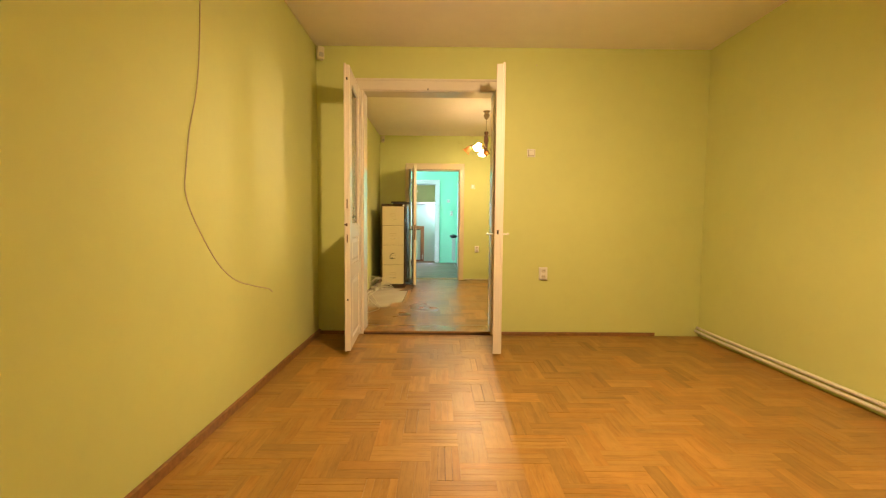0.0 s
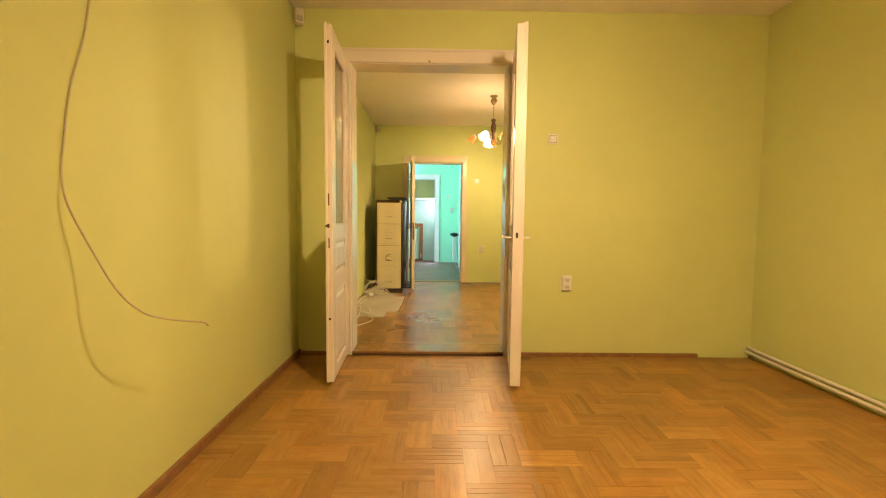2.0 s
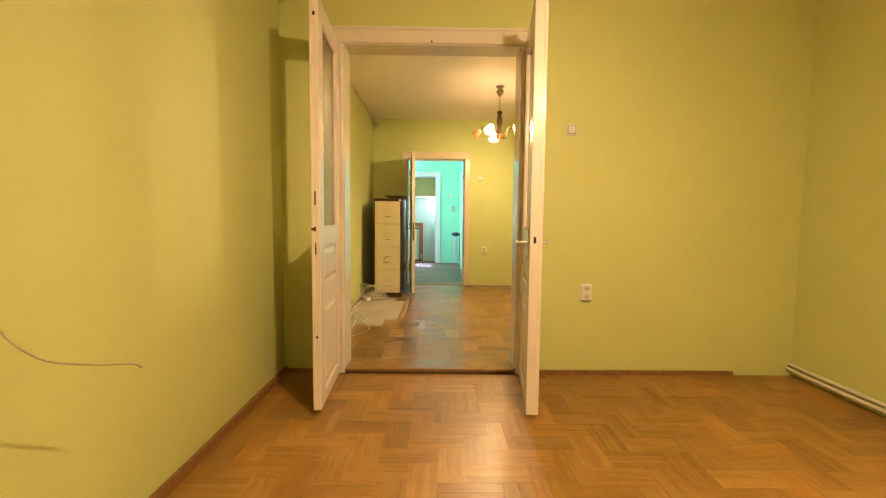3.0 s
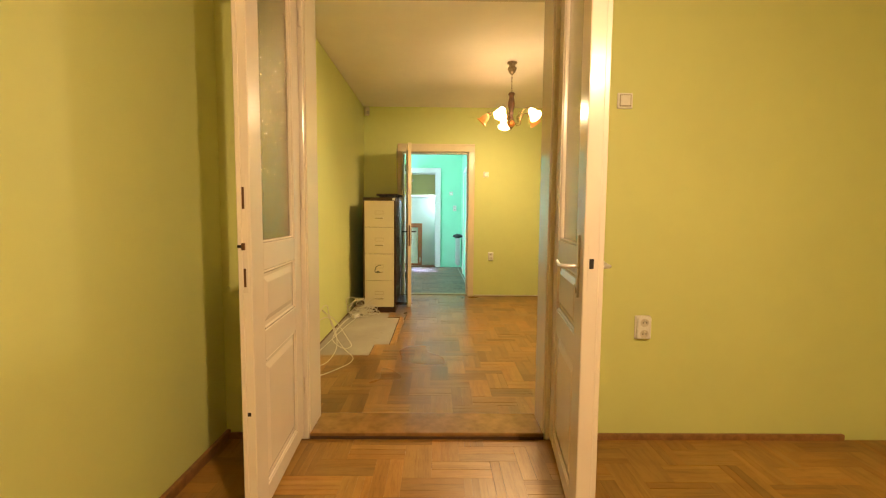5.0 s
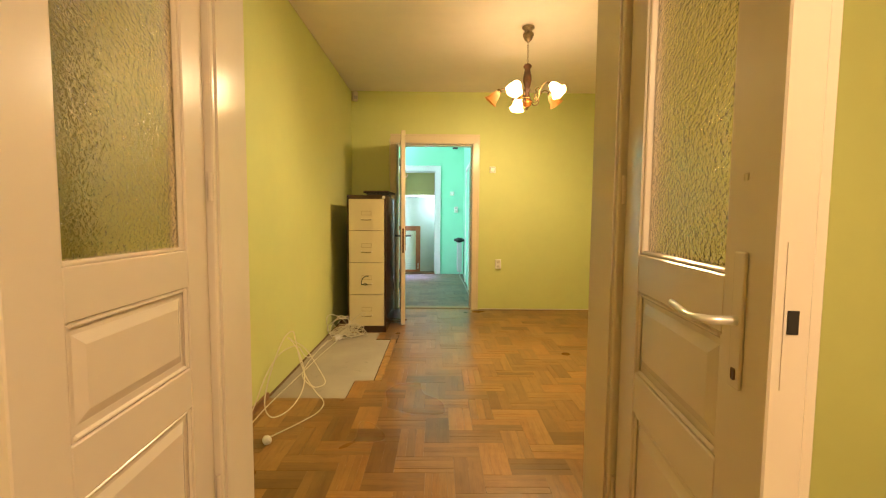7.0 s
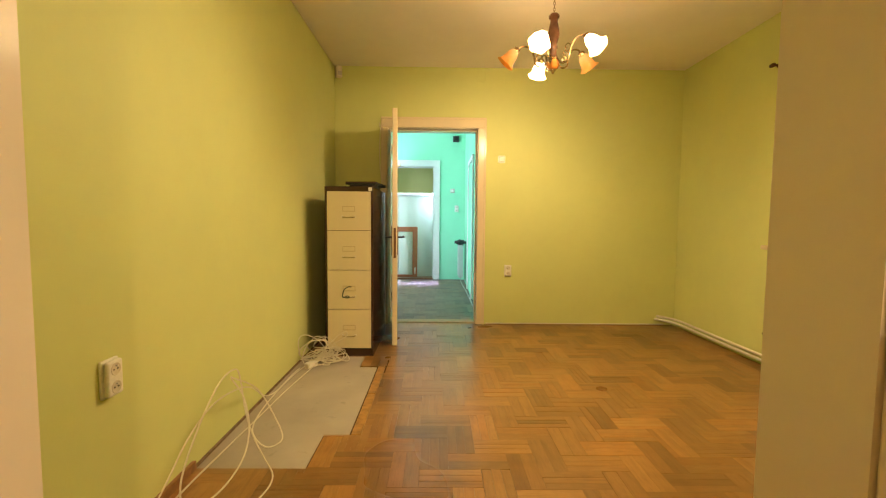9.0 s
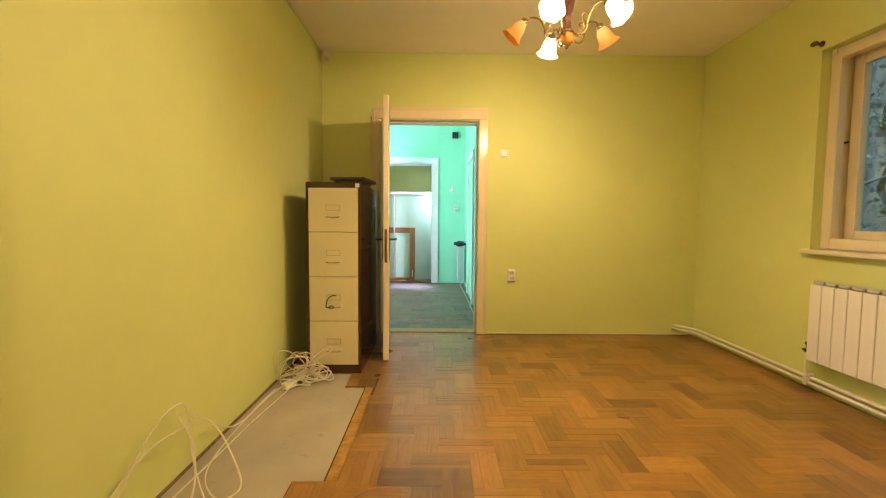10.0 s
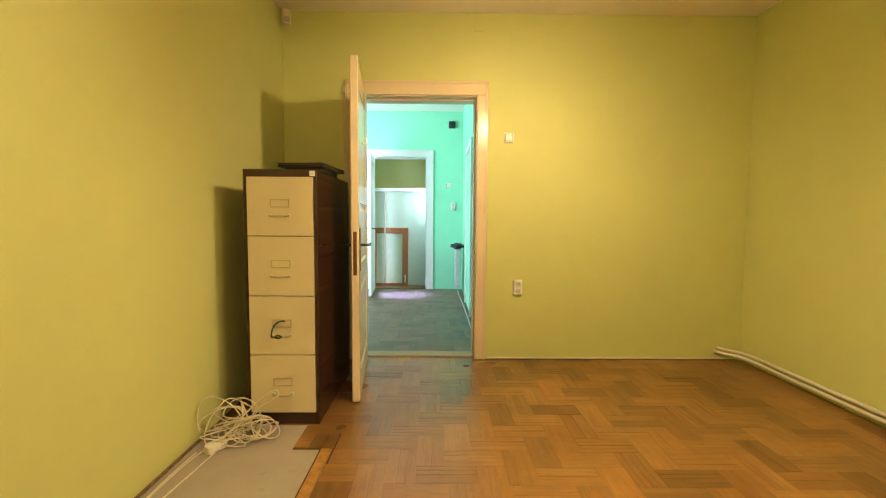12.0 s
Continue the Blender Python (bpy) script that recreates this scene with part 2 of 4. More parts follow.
def shade_material(name, lit):
    """Frosted glass with amber tips; the lit ones glow from the bulb within."""
    m, nt, b = material(name)
    tc = nt.nodes.new("ShaderNodeTexCoord")
    sep = nt.nodes.new("ShaderNodeSeparateXYZ")
    nt.links.new(tc.outputs["UV"], sep.inputs[0])
    n = noise_node(nt, 18, 4)
    addn = nt.nodes.new("ShaderNodeMath")
    addn.operation = "MULTIPLY_ADD"
    addn.inputs[1].default_value = 0.45
    nt.links.new(n.outputs["Fac"], addn.inputs[0])
    nt.links.new(sep.outputs["Y"], addn.inputs[2])
    r = ramp(nt, addn.outputs[0], [(0.40, (0.88, 0.70, 0.42)), (0.75, (0.86, 0.57, 0.23)), (1.15, (0.78, 0.43, 0.13))])
    nt.links.new(r.outputs["Color"], b.inputs["Base Color"])
    b.inputs["Roughness"].default_value = 0.35
    b.inputs["Subsurface Weight"].default_value = 0.0
    if lit:
        r2 = ramp(nt, addn.outputs[0], [(0.6, (1.0, 0.70, 0.39)), (1.2, (1.0, 0.60, 0.26))])
        nt.links.new(r2.outputs["Color"], b.inputs["Emission Color"])
        b.inputs["Emission Strength"].default_value = 26.0
        clear = nt.nodes.new("ShaderNodeBsdfTransparent")
        ms = nt.nodes.new("ShaderNodeMixShader")
        ms.inputs[0].default_value = 0.17
        nt.links.new(b.outputs[0], ms.inputs[1])
        nt.links.new(clear.outputs[0], ms.inputs[2])
        nt.links.new(ms.outputs[0], nt.nodes["Material Output"].inputs["Surface"])
    else:
        tr = nt.nodes.new("ShaderNodeBsdfTranslucent")
        nt.links.new(r.outputs["Color"], tr.inputs["Color"])
        ms = nt.nodes.new("ShaderNodeMixShader")
        ms.inputs[0].default_value = 0.55
        out = nt.nodes["Material Output"]
        nt.links.new(b.outputs[0], ms.inputs[1])
        nt.links.new(tr.outputs[0], ms.inputs[2])
        nt.links.new(ms.outputs[0], out.inputs["Surface"])
    return m


M["shade_lit"] = shade_material("frosted_amber_glass_lit", True)
M["shade"] = shade_material("frosted_amber_glass", False)


# ---- building helpers ----
def link_mesh(name, bm, mat, parent=None, smooth=False):
    me = bpy.data.meshes.new(name)
    bmesh.ops.recalc_face_normals(bm, faces=bm.faces[:])
    if smooth:
        for f in bm.faces:
            f.smooth = True
    bm.to_mesh(me)
    bm.free()
    me.materials.append(mat)
    ob = new(name, me)
    if parent is not None:
        ob.parent = parent
    return ob


def part(name, bm, mat, parent, label="", smooth=False):
    ob = link_mesh(name, bm, mat, parent, smooth)
    return tagged(ob, label) if label else ob


def thing(name, place, label, category, turn=0, group="", kind=""):
    ob = new(name)
    ob.empty_display_size = 0.05
    ob.matrix_basis = pose(*place, 0, 0, turn)
    return tagged(ob, label, category, group, kind)


def structure(name, bm, mat, label, category, smooth=False):
    return tagged(link_mesh(name, bm, mat, None, smooth), label, category, "", "structure")


def box(bm, x0, x1, y0, y1, z0, z1, bevel=0.0, segments=1):
    r = bmesh.ops.create_cube(bm, size=1, matrix=Matrix.Translation(((x0 + x1) / 2, (y0 + y1) / 2, (z0 + z1) / 2)) @ Matrix.Diagonal((x1 - x0, y1 - y0, z1 - z0, 1)))
    if bevel:
        edges = list({e for v in r["verts"] for e in v.link_edges})
        bmesh.ops.bevel(bm, geom=edges, offset=bevel, segments=segments, affect="EDGES", profile=0.5)
    return bm


def boxes(*rows, bevel=0.0):
    bm = bmesh.new()
    for r in rows:
        box(bm, *r, bevel=bevel)
    return bm


def lathe(bm, profile, n=20, m=None, petals=0, flare=0.0):
    """Turns (radius, height) rows about z; petals wave the rim more towards the last row."""
    rings = []
    uvs = bm.loops.layers.uv.verify()
    top = len(profile) - 1
    for i, (r, z) in enumerate(profile):
        ring = []
        for k in range(n):
            a = 2 * math.pi * k / n
            w = (i / top) ** 2.2 if top else 0
            rr = r * (1 + flare * w * math.cos(petals * a)) if petals else r
            dz = 0.18 * flare * w * math.cos(petals * a) * r if petals else 0
            v = Vector((rr * math.cos(a), rr * math.sin(a), z - dz))
            ring.append(bm.verts.new(m @ v if m else v))
        rings.append(ring)
    for i in range(top):
        for k in range(n):
            f = bm.faces.new((rings[i][k], rings[i][(k + 1) % n], rings[i + 1][(k + 1) % n], rings[i + 1][k]))
            for loop, (u, v) in zip(f.loops, ((k / n, i / top), ((k + 1) / n, i / top), ((k + 1) / n, (i + 1) / top), (k / n, (i + 1) / top))):
                loop[uvs].uv = (u, v)
    return rings


def smooth_line(points, steps=8):
    """A soft line through the points."""
    p = [Vector(q) for q in points]
    p = [2 * p[0] - p[1]] + p + [2 * p[-1] - p[-2]]
    out = []
    for i in range(1, len(p) - 2):
        a, b, c, d = p[i - 1:i + 3]
        for s in range(steps):
            t = s / steps
            out.append(0.5 * (2 * b + (c - a) * t + (2 * a - 5 * b + 4 * c - d) * t * t + (3 * b - a - 3 * c + d) * t ** 3))
    out.append(p[-2])
    return out


def tube(bm, line, r, n=7, taper=None):
    rings, side = [], None
    for i, q in enumerate(line):
        ahead = (line[min(i + 1, len(line) - 1)] - line[max(i - 1, 0)])
        if ahead.length < 1e-7:
            ahead = Vector((0, 0, 1))
        ahead.normalize()
        if side is None:
            side = ahead.orthogonal().normalized()
        side = side - ahead * side.dot(ahead)
        side = side.normalized() if side.length > 1e-6 else ahead.orthogonal().normalized()
        up = ahead.cross(side)
        rad = r if taper is None else r + (taper - r) * i / (len(line) - 1)
        rings.append([bm.verts.new(q + rad * (math.cos(2 * math.pi * k / n) * side + math.sin(2 * math.pi * k / n) * up)) for k in range(n)])
    for a, b in zip(rings, rings[1:]):
        for k in range(n):
            bm.faces.new((a[k], a[(k + 1) % n], b[(k + 1) % n], b[k]))
    bm.faces.new(rings[0][::-1])
    bm.faces.new(rings[-1])
    return bm


def disc_stack(bm, m, rows, n=16):
    """A closed turned solid."""
    rings = lathe(bm, rows, n, m)
    bm.faces.new(rings[0][::-1])
    bm.faces.new(rings[-1])
    return bm


# ---- structure: walls, ceilings ----
T = 0.2
structure("wall_west", boxes((LEFT - T, LEFT1, BACK - T, W1, -0.2, CEIL + 0.2), (LEFT - T, LEFT, W1, W2B, -0.2, CEIL + 0.2)), M["lime"], "lime green painted plaster wall along both rooms", "wall")
structure("wall_south", boxes((LEFT1, RIGHT, BACK - T, BACK, -0.2, CEIL + 0.2)), M["lime"], "lime green painted plaster end wall", "wall")
E_OUT = RIGHT + 0.36
structure("wall_east", boxes(
    (RIGHT, E_OUT, BACK - T, WY0, -0.2, CEIL + 0.2), (RIGHT, E_OUT, WY1, W2B, -0.2, CEIL + 0.2),
    (RIGHT, E_OUT, WY0, WY1, -0.2, WZ0), (RIGHT, E_OUT, WY0, WY1, WZ1, CEIL + 0.2)), M["lime"], "lime green painted wall with a window opening", "wall")
structure("wall_middle", boxes(
    (LEFT, D1L - 0.02, W1, W1B, -0.2, CEIL + 0.2), (D1R + 0.02, RIGHT, W1, W1B, -0.2, CEIL + 0.2),
    (D1L - 0.02, D1R + 0.02, W1, W1B, D1T + 0.02, CEIL + 0.2)), M["lime"], "lime green partition wall with a double doorway", "wall")
structure("wall_north", boxes(
    (LEFT, D2L - 0.02, W2, W2B - 0.01, -0.2, CEIL + 0.2), (D2R + 0.02, RIGHT, W2, W2B - 0.01, -0.2, CEIL + 0.2),
    (D2L - 0.02, D2R + 0.02, W2, W2B - 0.01, D2T + 0.02, CEIL + 0.2)), M["lime"], "lime green wall with a single doorway", "wall")
structure("ceiling_front", boxes((LEFT1, RIGHT, BACK, W1, CEIL, CEIL + 0.15)), M["ceiling"], "plain off-white painted ceiling of the first room", "ceiling")
structure("ceiling_back", boxes((LEFT, RIGHT, W1B, W2, CEIL, CEIL + 0.15)), M["ceiling"], "plain off-white painted ceiling of the second room", "ceiling")
# hall
structure("hall_wall_south", boxes(
    (HL, D2L - 0.02, W2B - 0.01, W2B + 0.02, -0.2, HC + 0.2), (D2R + 0.02, HR, W2B - 0.01, W2B + 0.02, -0.2, HC + 0.2),
    (D2L - 0.02, D2R + 0.02, W2B - 0.01, W2B + 0.02, D2T + 0.02, HC + 0.2)), M["mint"], "mint green plaster round the hall side of the doorway", "wall")
structure("hall_wall_west", boxes((HL - T, HL, W2B, 13.9, -0.2, HC + 0.2)), M["mint"], "mint green hall wall out of sight", "wall")
structure("hall_wall_east", boxes((HR, HR + T, W2B, 13.9, -0.2, HC + 0.2)), M["mint"], "mint green painted hall wall", "wall")
structure("hall_wall_north", boxes(
    (HL, H1L - 0.02, HB, HB + 0.15, -0.2, HC + 0.2), (H1R + 0.02, HR, HB, HB + 0.15, -0.2, HC + 0.2),
    (H1L - 0.02, H1R + 0.02, HB, HB + 0.15, H1T + 0.02, HC + 0.2)), M["mint"], "mint green hall end wall with a doorway", "wall")
structure("hall_ceiling", boxes((HL, HR, W2B, HB, HC, HC + 0.15)), M["ceiling"], "plain white hall ceiling", "ceiling")
structure("alcove_wall", boxes((HL, HR, 13.75, 13.9, -0.2, HC + 0.2), (H1R + 0.25, H1R + 0.35, HB + 0.15, 13.75, -0.2, HC + 0.2), (H1L - 0.42, H1L - 0.32, HB + 0.15, 13.75, -0.2, HC + 0.2)), M["lime"], "green painted walls of the alcove behind the hall", "wall")
# the hole in this ceiling is made up, to let the added lamp through
structure("alcove_ceiling", boxes((HL, -0.8, HB + 0.15, 13.75, 2.6, 2.75), (-0.4, HR, HB + 0.15, 13.75, 2.6, 2.75), (-0.8, -0.4, HB + 0.15, 13.1, 2.6, 2.75), (-0.8, -0.4, 13.5, 13.75, 2.6, 2.75)), M["ceiling"], "white alcove ceiling with an opening made for an added lamp", "ceiling")
structure("alcove_bulkhead", boxes((H1L - 0.32, H1R + 0.25, 13.02, 13.75, 0, 1.655)), M["pale"], "white painted boxed-in bulkhead", "bulkhead")
structure("alcove_shelf", box(bmesh.new(), H1L - 0.32, H1R + 0.25, 12.96, 13.75, 1.659, 1.72, 0.006), M["white"], "white ledge on top of the bulkhead", "shelf")
structure("alcove_floor", boxes((HL, HR, HB + 0.002, 13.75, -0.2, -0.004)), M["base"], "dark wooden alcove floor", "floor")


# ---- doorways ----
def doorway(name, x0, x1, top, y0, y1, floor, casing, proud, mat, label, both=False, near=None, over=None, bead=0.010):
    """Lining boards and a stepped casing round an opening in a wall from y0 to y1."""
    head = thing(name, (0, 0, 0), label, "door frame", kind="structure")
    near, over = near or casing, over or casing
    lining = boxes((x0 - 0.02, x0, y0, y1, floor, top + 0.02), (x1, x1 + 0.02, y0, y1, floor, top + 0.02), (x0, x1, y0, y1, top, top + 0.02))
    part("lining", lining, mat, head)
    if name != "door_frame_1":
        stop = boxes((x0, x0 + 0.014, y0 + 0.075, y1 - 0.004, floor, top), (x1 - 0.014, x1, y0 + 0.075, y1 - 0.004, floor, top), (x0 + 0.014, x1 - 0.014, y0 + 0.075, y1 - 0.004, top - 0.014, top), bevel=0.003)
        part("door_stop", stop, mat, head)
    for face, out in ((y0, -1), (y1, 1))[: 2 if both else 1]:
        for nm, (a, b, c, d) in (("casing_side", (x0 - near, x0 - 0.006, floor, top + 0.006)), ("casing_side", (x1 + 0.006, x1 + casing, floor, top + 0.006)), ("casing_head", (x0 - near, x1 + casing, top + 0.006, top + over))):
            ya, yb = sorted((face + out * proud, face + out * 0.001))
            part(nm, box(bmesh.new(), a, b, ya, yb, c, d, 0.006, 2), mat, head)
            lip = 0.022
            if nm == "casing_head":
                a2, b2, c2, d2 = a, b, d - lip, d
            elif a < x0 - 0.01:
                a2, b2, c2, d2 = a, a + lip, c, d + over - 0.03
            else:
                a2, b2, c2, d2 = b - lip, b, c, d + over - 0.03
            yl = sorted((face + out * (proud + bead), face + out * (proud - 0.002)))
            part("casing_bead", box(bmesh.new(), a2, b2, *yl, c2, d2, 0.005, 2), mat, head)
    return head


frame1 = doorway("door_frame_1", D1L, D1R, D1T, W1, W1B, F1, 0.10, 0.022, M["frame"], "white gloss painted frame of the double doorway", over=0.116)
doorway("door_frame_2", D2L, D2R, D2T, W2, W2B - 0.01, F2, 0.092, 0.022, M["cream"], "cream gloss painted frame of the single doorway", near=0.08, over=0.116, bead=0.003)

doorway("door_frame_3", H1L, H1R, H1T, HB, HB + 0.15, F2, 0.12, 0.02, M["white"], "white painted frame of the doorway at the hall's end")

part("screw_hole", disc_stack(bmesh.new(), pose(-0.09, W1 - 0.0215, D1T + 0.018, 90, 0, 0), [(0.007, 0), (0.007, 0.002)], 10), M["dark"], frame1)

thr1 = bmesh.new()
box(thr1, D1L - 0.004, D1R + 0.004, W1 - 0.015, W1B + 0.03, -0.05, 0.034, 0.008, 2)
structure("threshold_1", thr1, M["threshold"], "worn brown wooden threshold of the double doorway", "threshold")
# dark strip draws the open joint together with the riser's shadow
structure("threshold_shadow_strip", boxes((D1L, D1R, W1 - 0.0185, W1 - 0.0155, -0.01, 0.016)), M["sub"], "dark strip for the open joint and riser shadow before the threshold", "trim")
thr2 = bmesh.new()
box(thr2, D2L, D2R, W2 + 0.05, W2B - 0.02, -0.05, 0.012, 0.005, 2)
structure("threshold_2", thr2, M["threshold_pale"], "scuffed pale painted threshold of the single doorway", "threshold")
thr3 = bmesh.new()
box(thr3, H1L, H1R, HB, HB + 0.16, -0.05, 0.02, 0.006, 2)
structure("threshold_3", thr3, M["base"], "dark wooden threshold at the hall's end", "threshold")


# ---- baseboards ----
def baseboard(name, x0, x1, y0, y1, z, high, label):
    structure(name, box(bmesh.new(), x0, x1, y0, y1, z, z + high, 0.006, 2), M["base"], label, "baseboard")


baseboard("baseboard_west", LEFT1 + 0.001, LEFT1 + 0.024, BACK, W1 - 0.001, F1 - 0.01, 0.058, "low brown wooden baseboard along the wall")
baseboard("baseboard_corner", LEFT1 + 0.022, D1L - 0.105, W1 - 0.022, W1 - 0.001, F1 - 0.01, 0.042, "low brown wooden baseboard by the doorway")
baseboard("baseboard_middle", D1R + 0.105, 2.19, W1 - 0.022, W1 - 0.001, F1 - 0.01, 0.042, "low brown wooden baseboard ending short of the corner")
baseboard("baseboard_room", LEFT + 0.001, LEFT + 0.022, W1B, 6.09, -0.01, 0.05, "short brown wooden baseboard beside the screed")
structure("skirting_plaster", box(bmesh.new(), D2R + 0.11, RIGHT - 0.12, W2 - 0.010, W2 - 0.001, 0.006, 0.018, 0.003), M["pipe"], "thin pale plaster edge at the wall's foot", "trim")
baseboard("baseboard_gap", D2R + 0.11, RIGHT - 0.02, W2 - 0.008, W2 - 0.001, -0.012, 0.016, "dark gap strip under the wall plaster")


# ---- double doors ----
def framed_leaf(head, width, high, thick, stile, rails, glass_from, glass_to, mat, glass):
    """A framed leaf, local x from the hinge, y through its thickness, z up: stiles, rails, raised panels, a glazed light."""
    part("stile", box(bmesh.new(), 0, stile, 0, thick, 0, high, 0.003), mat, head)
    part("stile", box(bmesh.new(), width - stile, width, 0, thick, 0, high, 0.003), mat, head)
    a, b = stile, width - stile
    for z0, z1 in rails:
        part("rail", box(bmesh.new(), a, b, 0.001, thick - 0.001, z0, z1, 0.003), mat, head)
    spans = [(rails[i][1], rails[i + 1][0]) for i in range(len(rails) - 1)]
    for z0, z1 in spans:
        if abs(z0 - glass_from) < 0.02:
            pane = part("glass_pane", boxes((a - 0.005, b + 0.005, thick / 2 - 0.002, thick / 2 + 0.002, z0 - 0.005, z1 + 0.005)), glass, head, "obscure patterned glass")
            pane.visible_shadow = False
            bead = bmesh.new()
            for y0, y1 in ((0.006, thick / 2 - 0.003), (thick / 2 + 0.003, thick - 0.006)):
                for r in ((a, a + 0.010, y0, y1, z0, z1), (b - 0.010, b, y0, y1, z0, z1), (a + 0.010, b - 0.010, y0, y1, z0, z0 + 0.010), (a + 0.010, b - 0.010, y0, y1, z1 - 0.010, z1)):
                    box(bead, *r, bevel=0.003)
            part("glazing_bead", bead, mat, head)
        else:
            bm = boxes((a, b, 0.014, thick - 0.014, z0, z1))
            for s in (1, -1):
                y_in = 0.014 if s == 1 else thick - 0.014
                y_out = 0.004 if s == 1 else thick - 0.004
                m0, m1 = 0.028, 0.052
                lo = [bm.verts.new((x, y_in, z)) for x, z in ((a + m0, z0 + m0), (b - m0, z0 + m0), (b - m0, z1 - m0), (a + m0, z1 - m0))]
                hi = [bm.verts.new((x, y_out, z)) for x, z in ((a + m1, z0 + m1), (b - m1, z0 + m1), (b - m1, z1 - m1), (a + m1, z1 - m1))]
                for k in range(4):
                    bm.faces.new((lo[k], lo[(k + 1) % 4], hi[(k + 1) % 4], hi[k]))
                bm.faces.new(hi)
            part("panel", bm, mat, head)
            mould = bmesh.new()
            for y0, y1 in ((0.004, 0.014), (thick - 0.014, thick - 0.004)):
                for r in ((a, a + 0.014, y0, y1, z0, z1), (b - 0.014, b, y0, y1, z0, z1), (a + 0.014, b - 0.014, y0, y1, z0, z0 + 0.014), (a + 0.014, b - 0.014, y0, y1, z1 - 0.014, z1)):
                    box(mould, *r, bevel=0.005)
            part("moulding", mould, mat, head)


def lever(head, x, y, z, side, mat, plate, plate_mat, reach=0.125, toward=-1, slim=0.0085):
    """A lever handle on a long plate; side is the way out of the leaf along y."""
    zt, zb, w = plate
    p = part("handle_plate", box(bmesh.new(), x - w / 2, x + w / 2, *sorted((y + side * 0.0005, y + side * 0.007)), zb, zt, 0.003, 2), plate_mat, head)
    bm = tube(bmesh.new(), smooth_line([(x, y, z), (x, y + side * 0.04, z), (x + toward * 0.012, y + side * 0.058, z), (x + toward * 0.05, y + side * 0.062, z - 0.002), (x + toward * reach, y + side * 0.060, z + 0.006)]), slim, 8, slim * 0.7)
    part("handle", bm, mat, head, "lever handle", True)
    return p


HIGH1, THICKL, THICKR = 2.335, 0.048, 0.054
RAILS1 = [(0.0, 0.080), (0.595, 0.712), (0.948, 1.055), (2.225, HIGH1)]
# west leaf: hinge at the lining, swung into the first room at a right angle
leafl = thing("double_door_leaf_west", (-0.786, W1 - 0.034, 0.036), "white gloss painted panelled door leaf, glazed above, standing open", "door", -86.6, "double door", "structure")
framed_leaf(leafl, 0.680, HIGH1, THICKL, 0.122, RAILS1, 1.055, 2.235, M["door"], M["obscure"])
leafr = thing("double_door_leaf_east", (0.570, W1 - 0.034, 0.036), "white gloss painted panelled door leaf with lever handles, standing open", "door", -97.2, "double door", "structure")
framed_leaf(leafr, 0.730, HIGH1, THICKR, 0.138, RAILS1, 1.055, 2.235, M["door"], M["obscure"])


def edge_iron(head, x, y, z0, z1, w, mat, name="bolt_slot", proud=0.002):
    part(name, box(bmesh.new(), x - 0.001, x + proud, y - w / 2, y + w / 2, z0, z1), mat, head)


part("lock_plate", box(bmesh.new(), 0.679, 0.6812, 0.014, 0.036, 0.885, 1.305, 0.0008), M["door"], leafl, "painted-over steel lock plate")
for z0, z1 in ((1.185, 1.262), (0.905, 0.972)):
    edge_iron(leafl, 0.6815, 0.024, z0, z1, 0.008, M["handle_brown"])
part("lock_bolt", box(bmesh.new(), 0.680, 0.688, 0.014, 0.028, 1.038, 1.064, 0.002), M["handle_brown"], leafl, "dark bolt of the lock")
part("lock_bolt", box(bmesh.new(), 0.680, 0.687, 0.000, 0.016, 1.046, 1.057, 0.002), M["bronze"], leafl, "dark bolt of the lock")
edge_iron(leafl, 0.680, 0.026, 0.424, 0.438, 0.012, M["dark"], "screw_hole")
edge_iron(leafl, 0.680, 0.026, 2.214, 2.234, 0.012, M["dark"], "screw_hole")
part("rebate_bead", box(bmesh.new(), 0.668, 0.684, 0.001, 0.018, 0.0, HIGH1 + 0.01, 0.002), M["door"], leafl)
part("rebate_bead", box(bmesh.new(), 0.712, 0.727, THICKR - 0.006, THICKR + 0.016, 0.0, HIGH1 + 0.012, 0.002), M["door"], leafr)
edge_iron(leafr, 0.7315, 0.027, 0.985, 1.02, 0.015, M["dark"], "latch_hole")
edge_iron(leafr, 0.730, 0.027, 0.90, 1.12, 0.024, M["door"], "lock_forend", 0.0015)
lever(leafr, 0.650, 0.0, 0.985, -1, M["steel"], (1.10, 0.87, 0.032), M["door"])
lever(leafr, 0.650, THICKR, 0.985, 1, M["steel"], (1.10, 0.87, 0.032), M["door"])
part("keyhole", box(bmesh.new(), 0.645, 0.657, -0.0085, -0.0068, 0.885, 0.905, 0.002), M["handle_brown"], leafr)
part("screw_hole", box(bmesh.new(), 0.640, 0.652, -0.0015, 0.0005, 1.215, 1.228, 0.002), M["old_plastic"], leafr)
for head in (leafl, leafr):
    for z in (0.22, 1.2, 2.1):
        part("hinge", disc_stack(bmesh.new(), pose(-0.006, THICKL + 0.009 if head is leafl else -0.004, z), [(0.008, 0), (0.008, 0.09)], 10), M["door"], head)

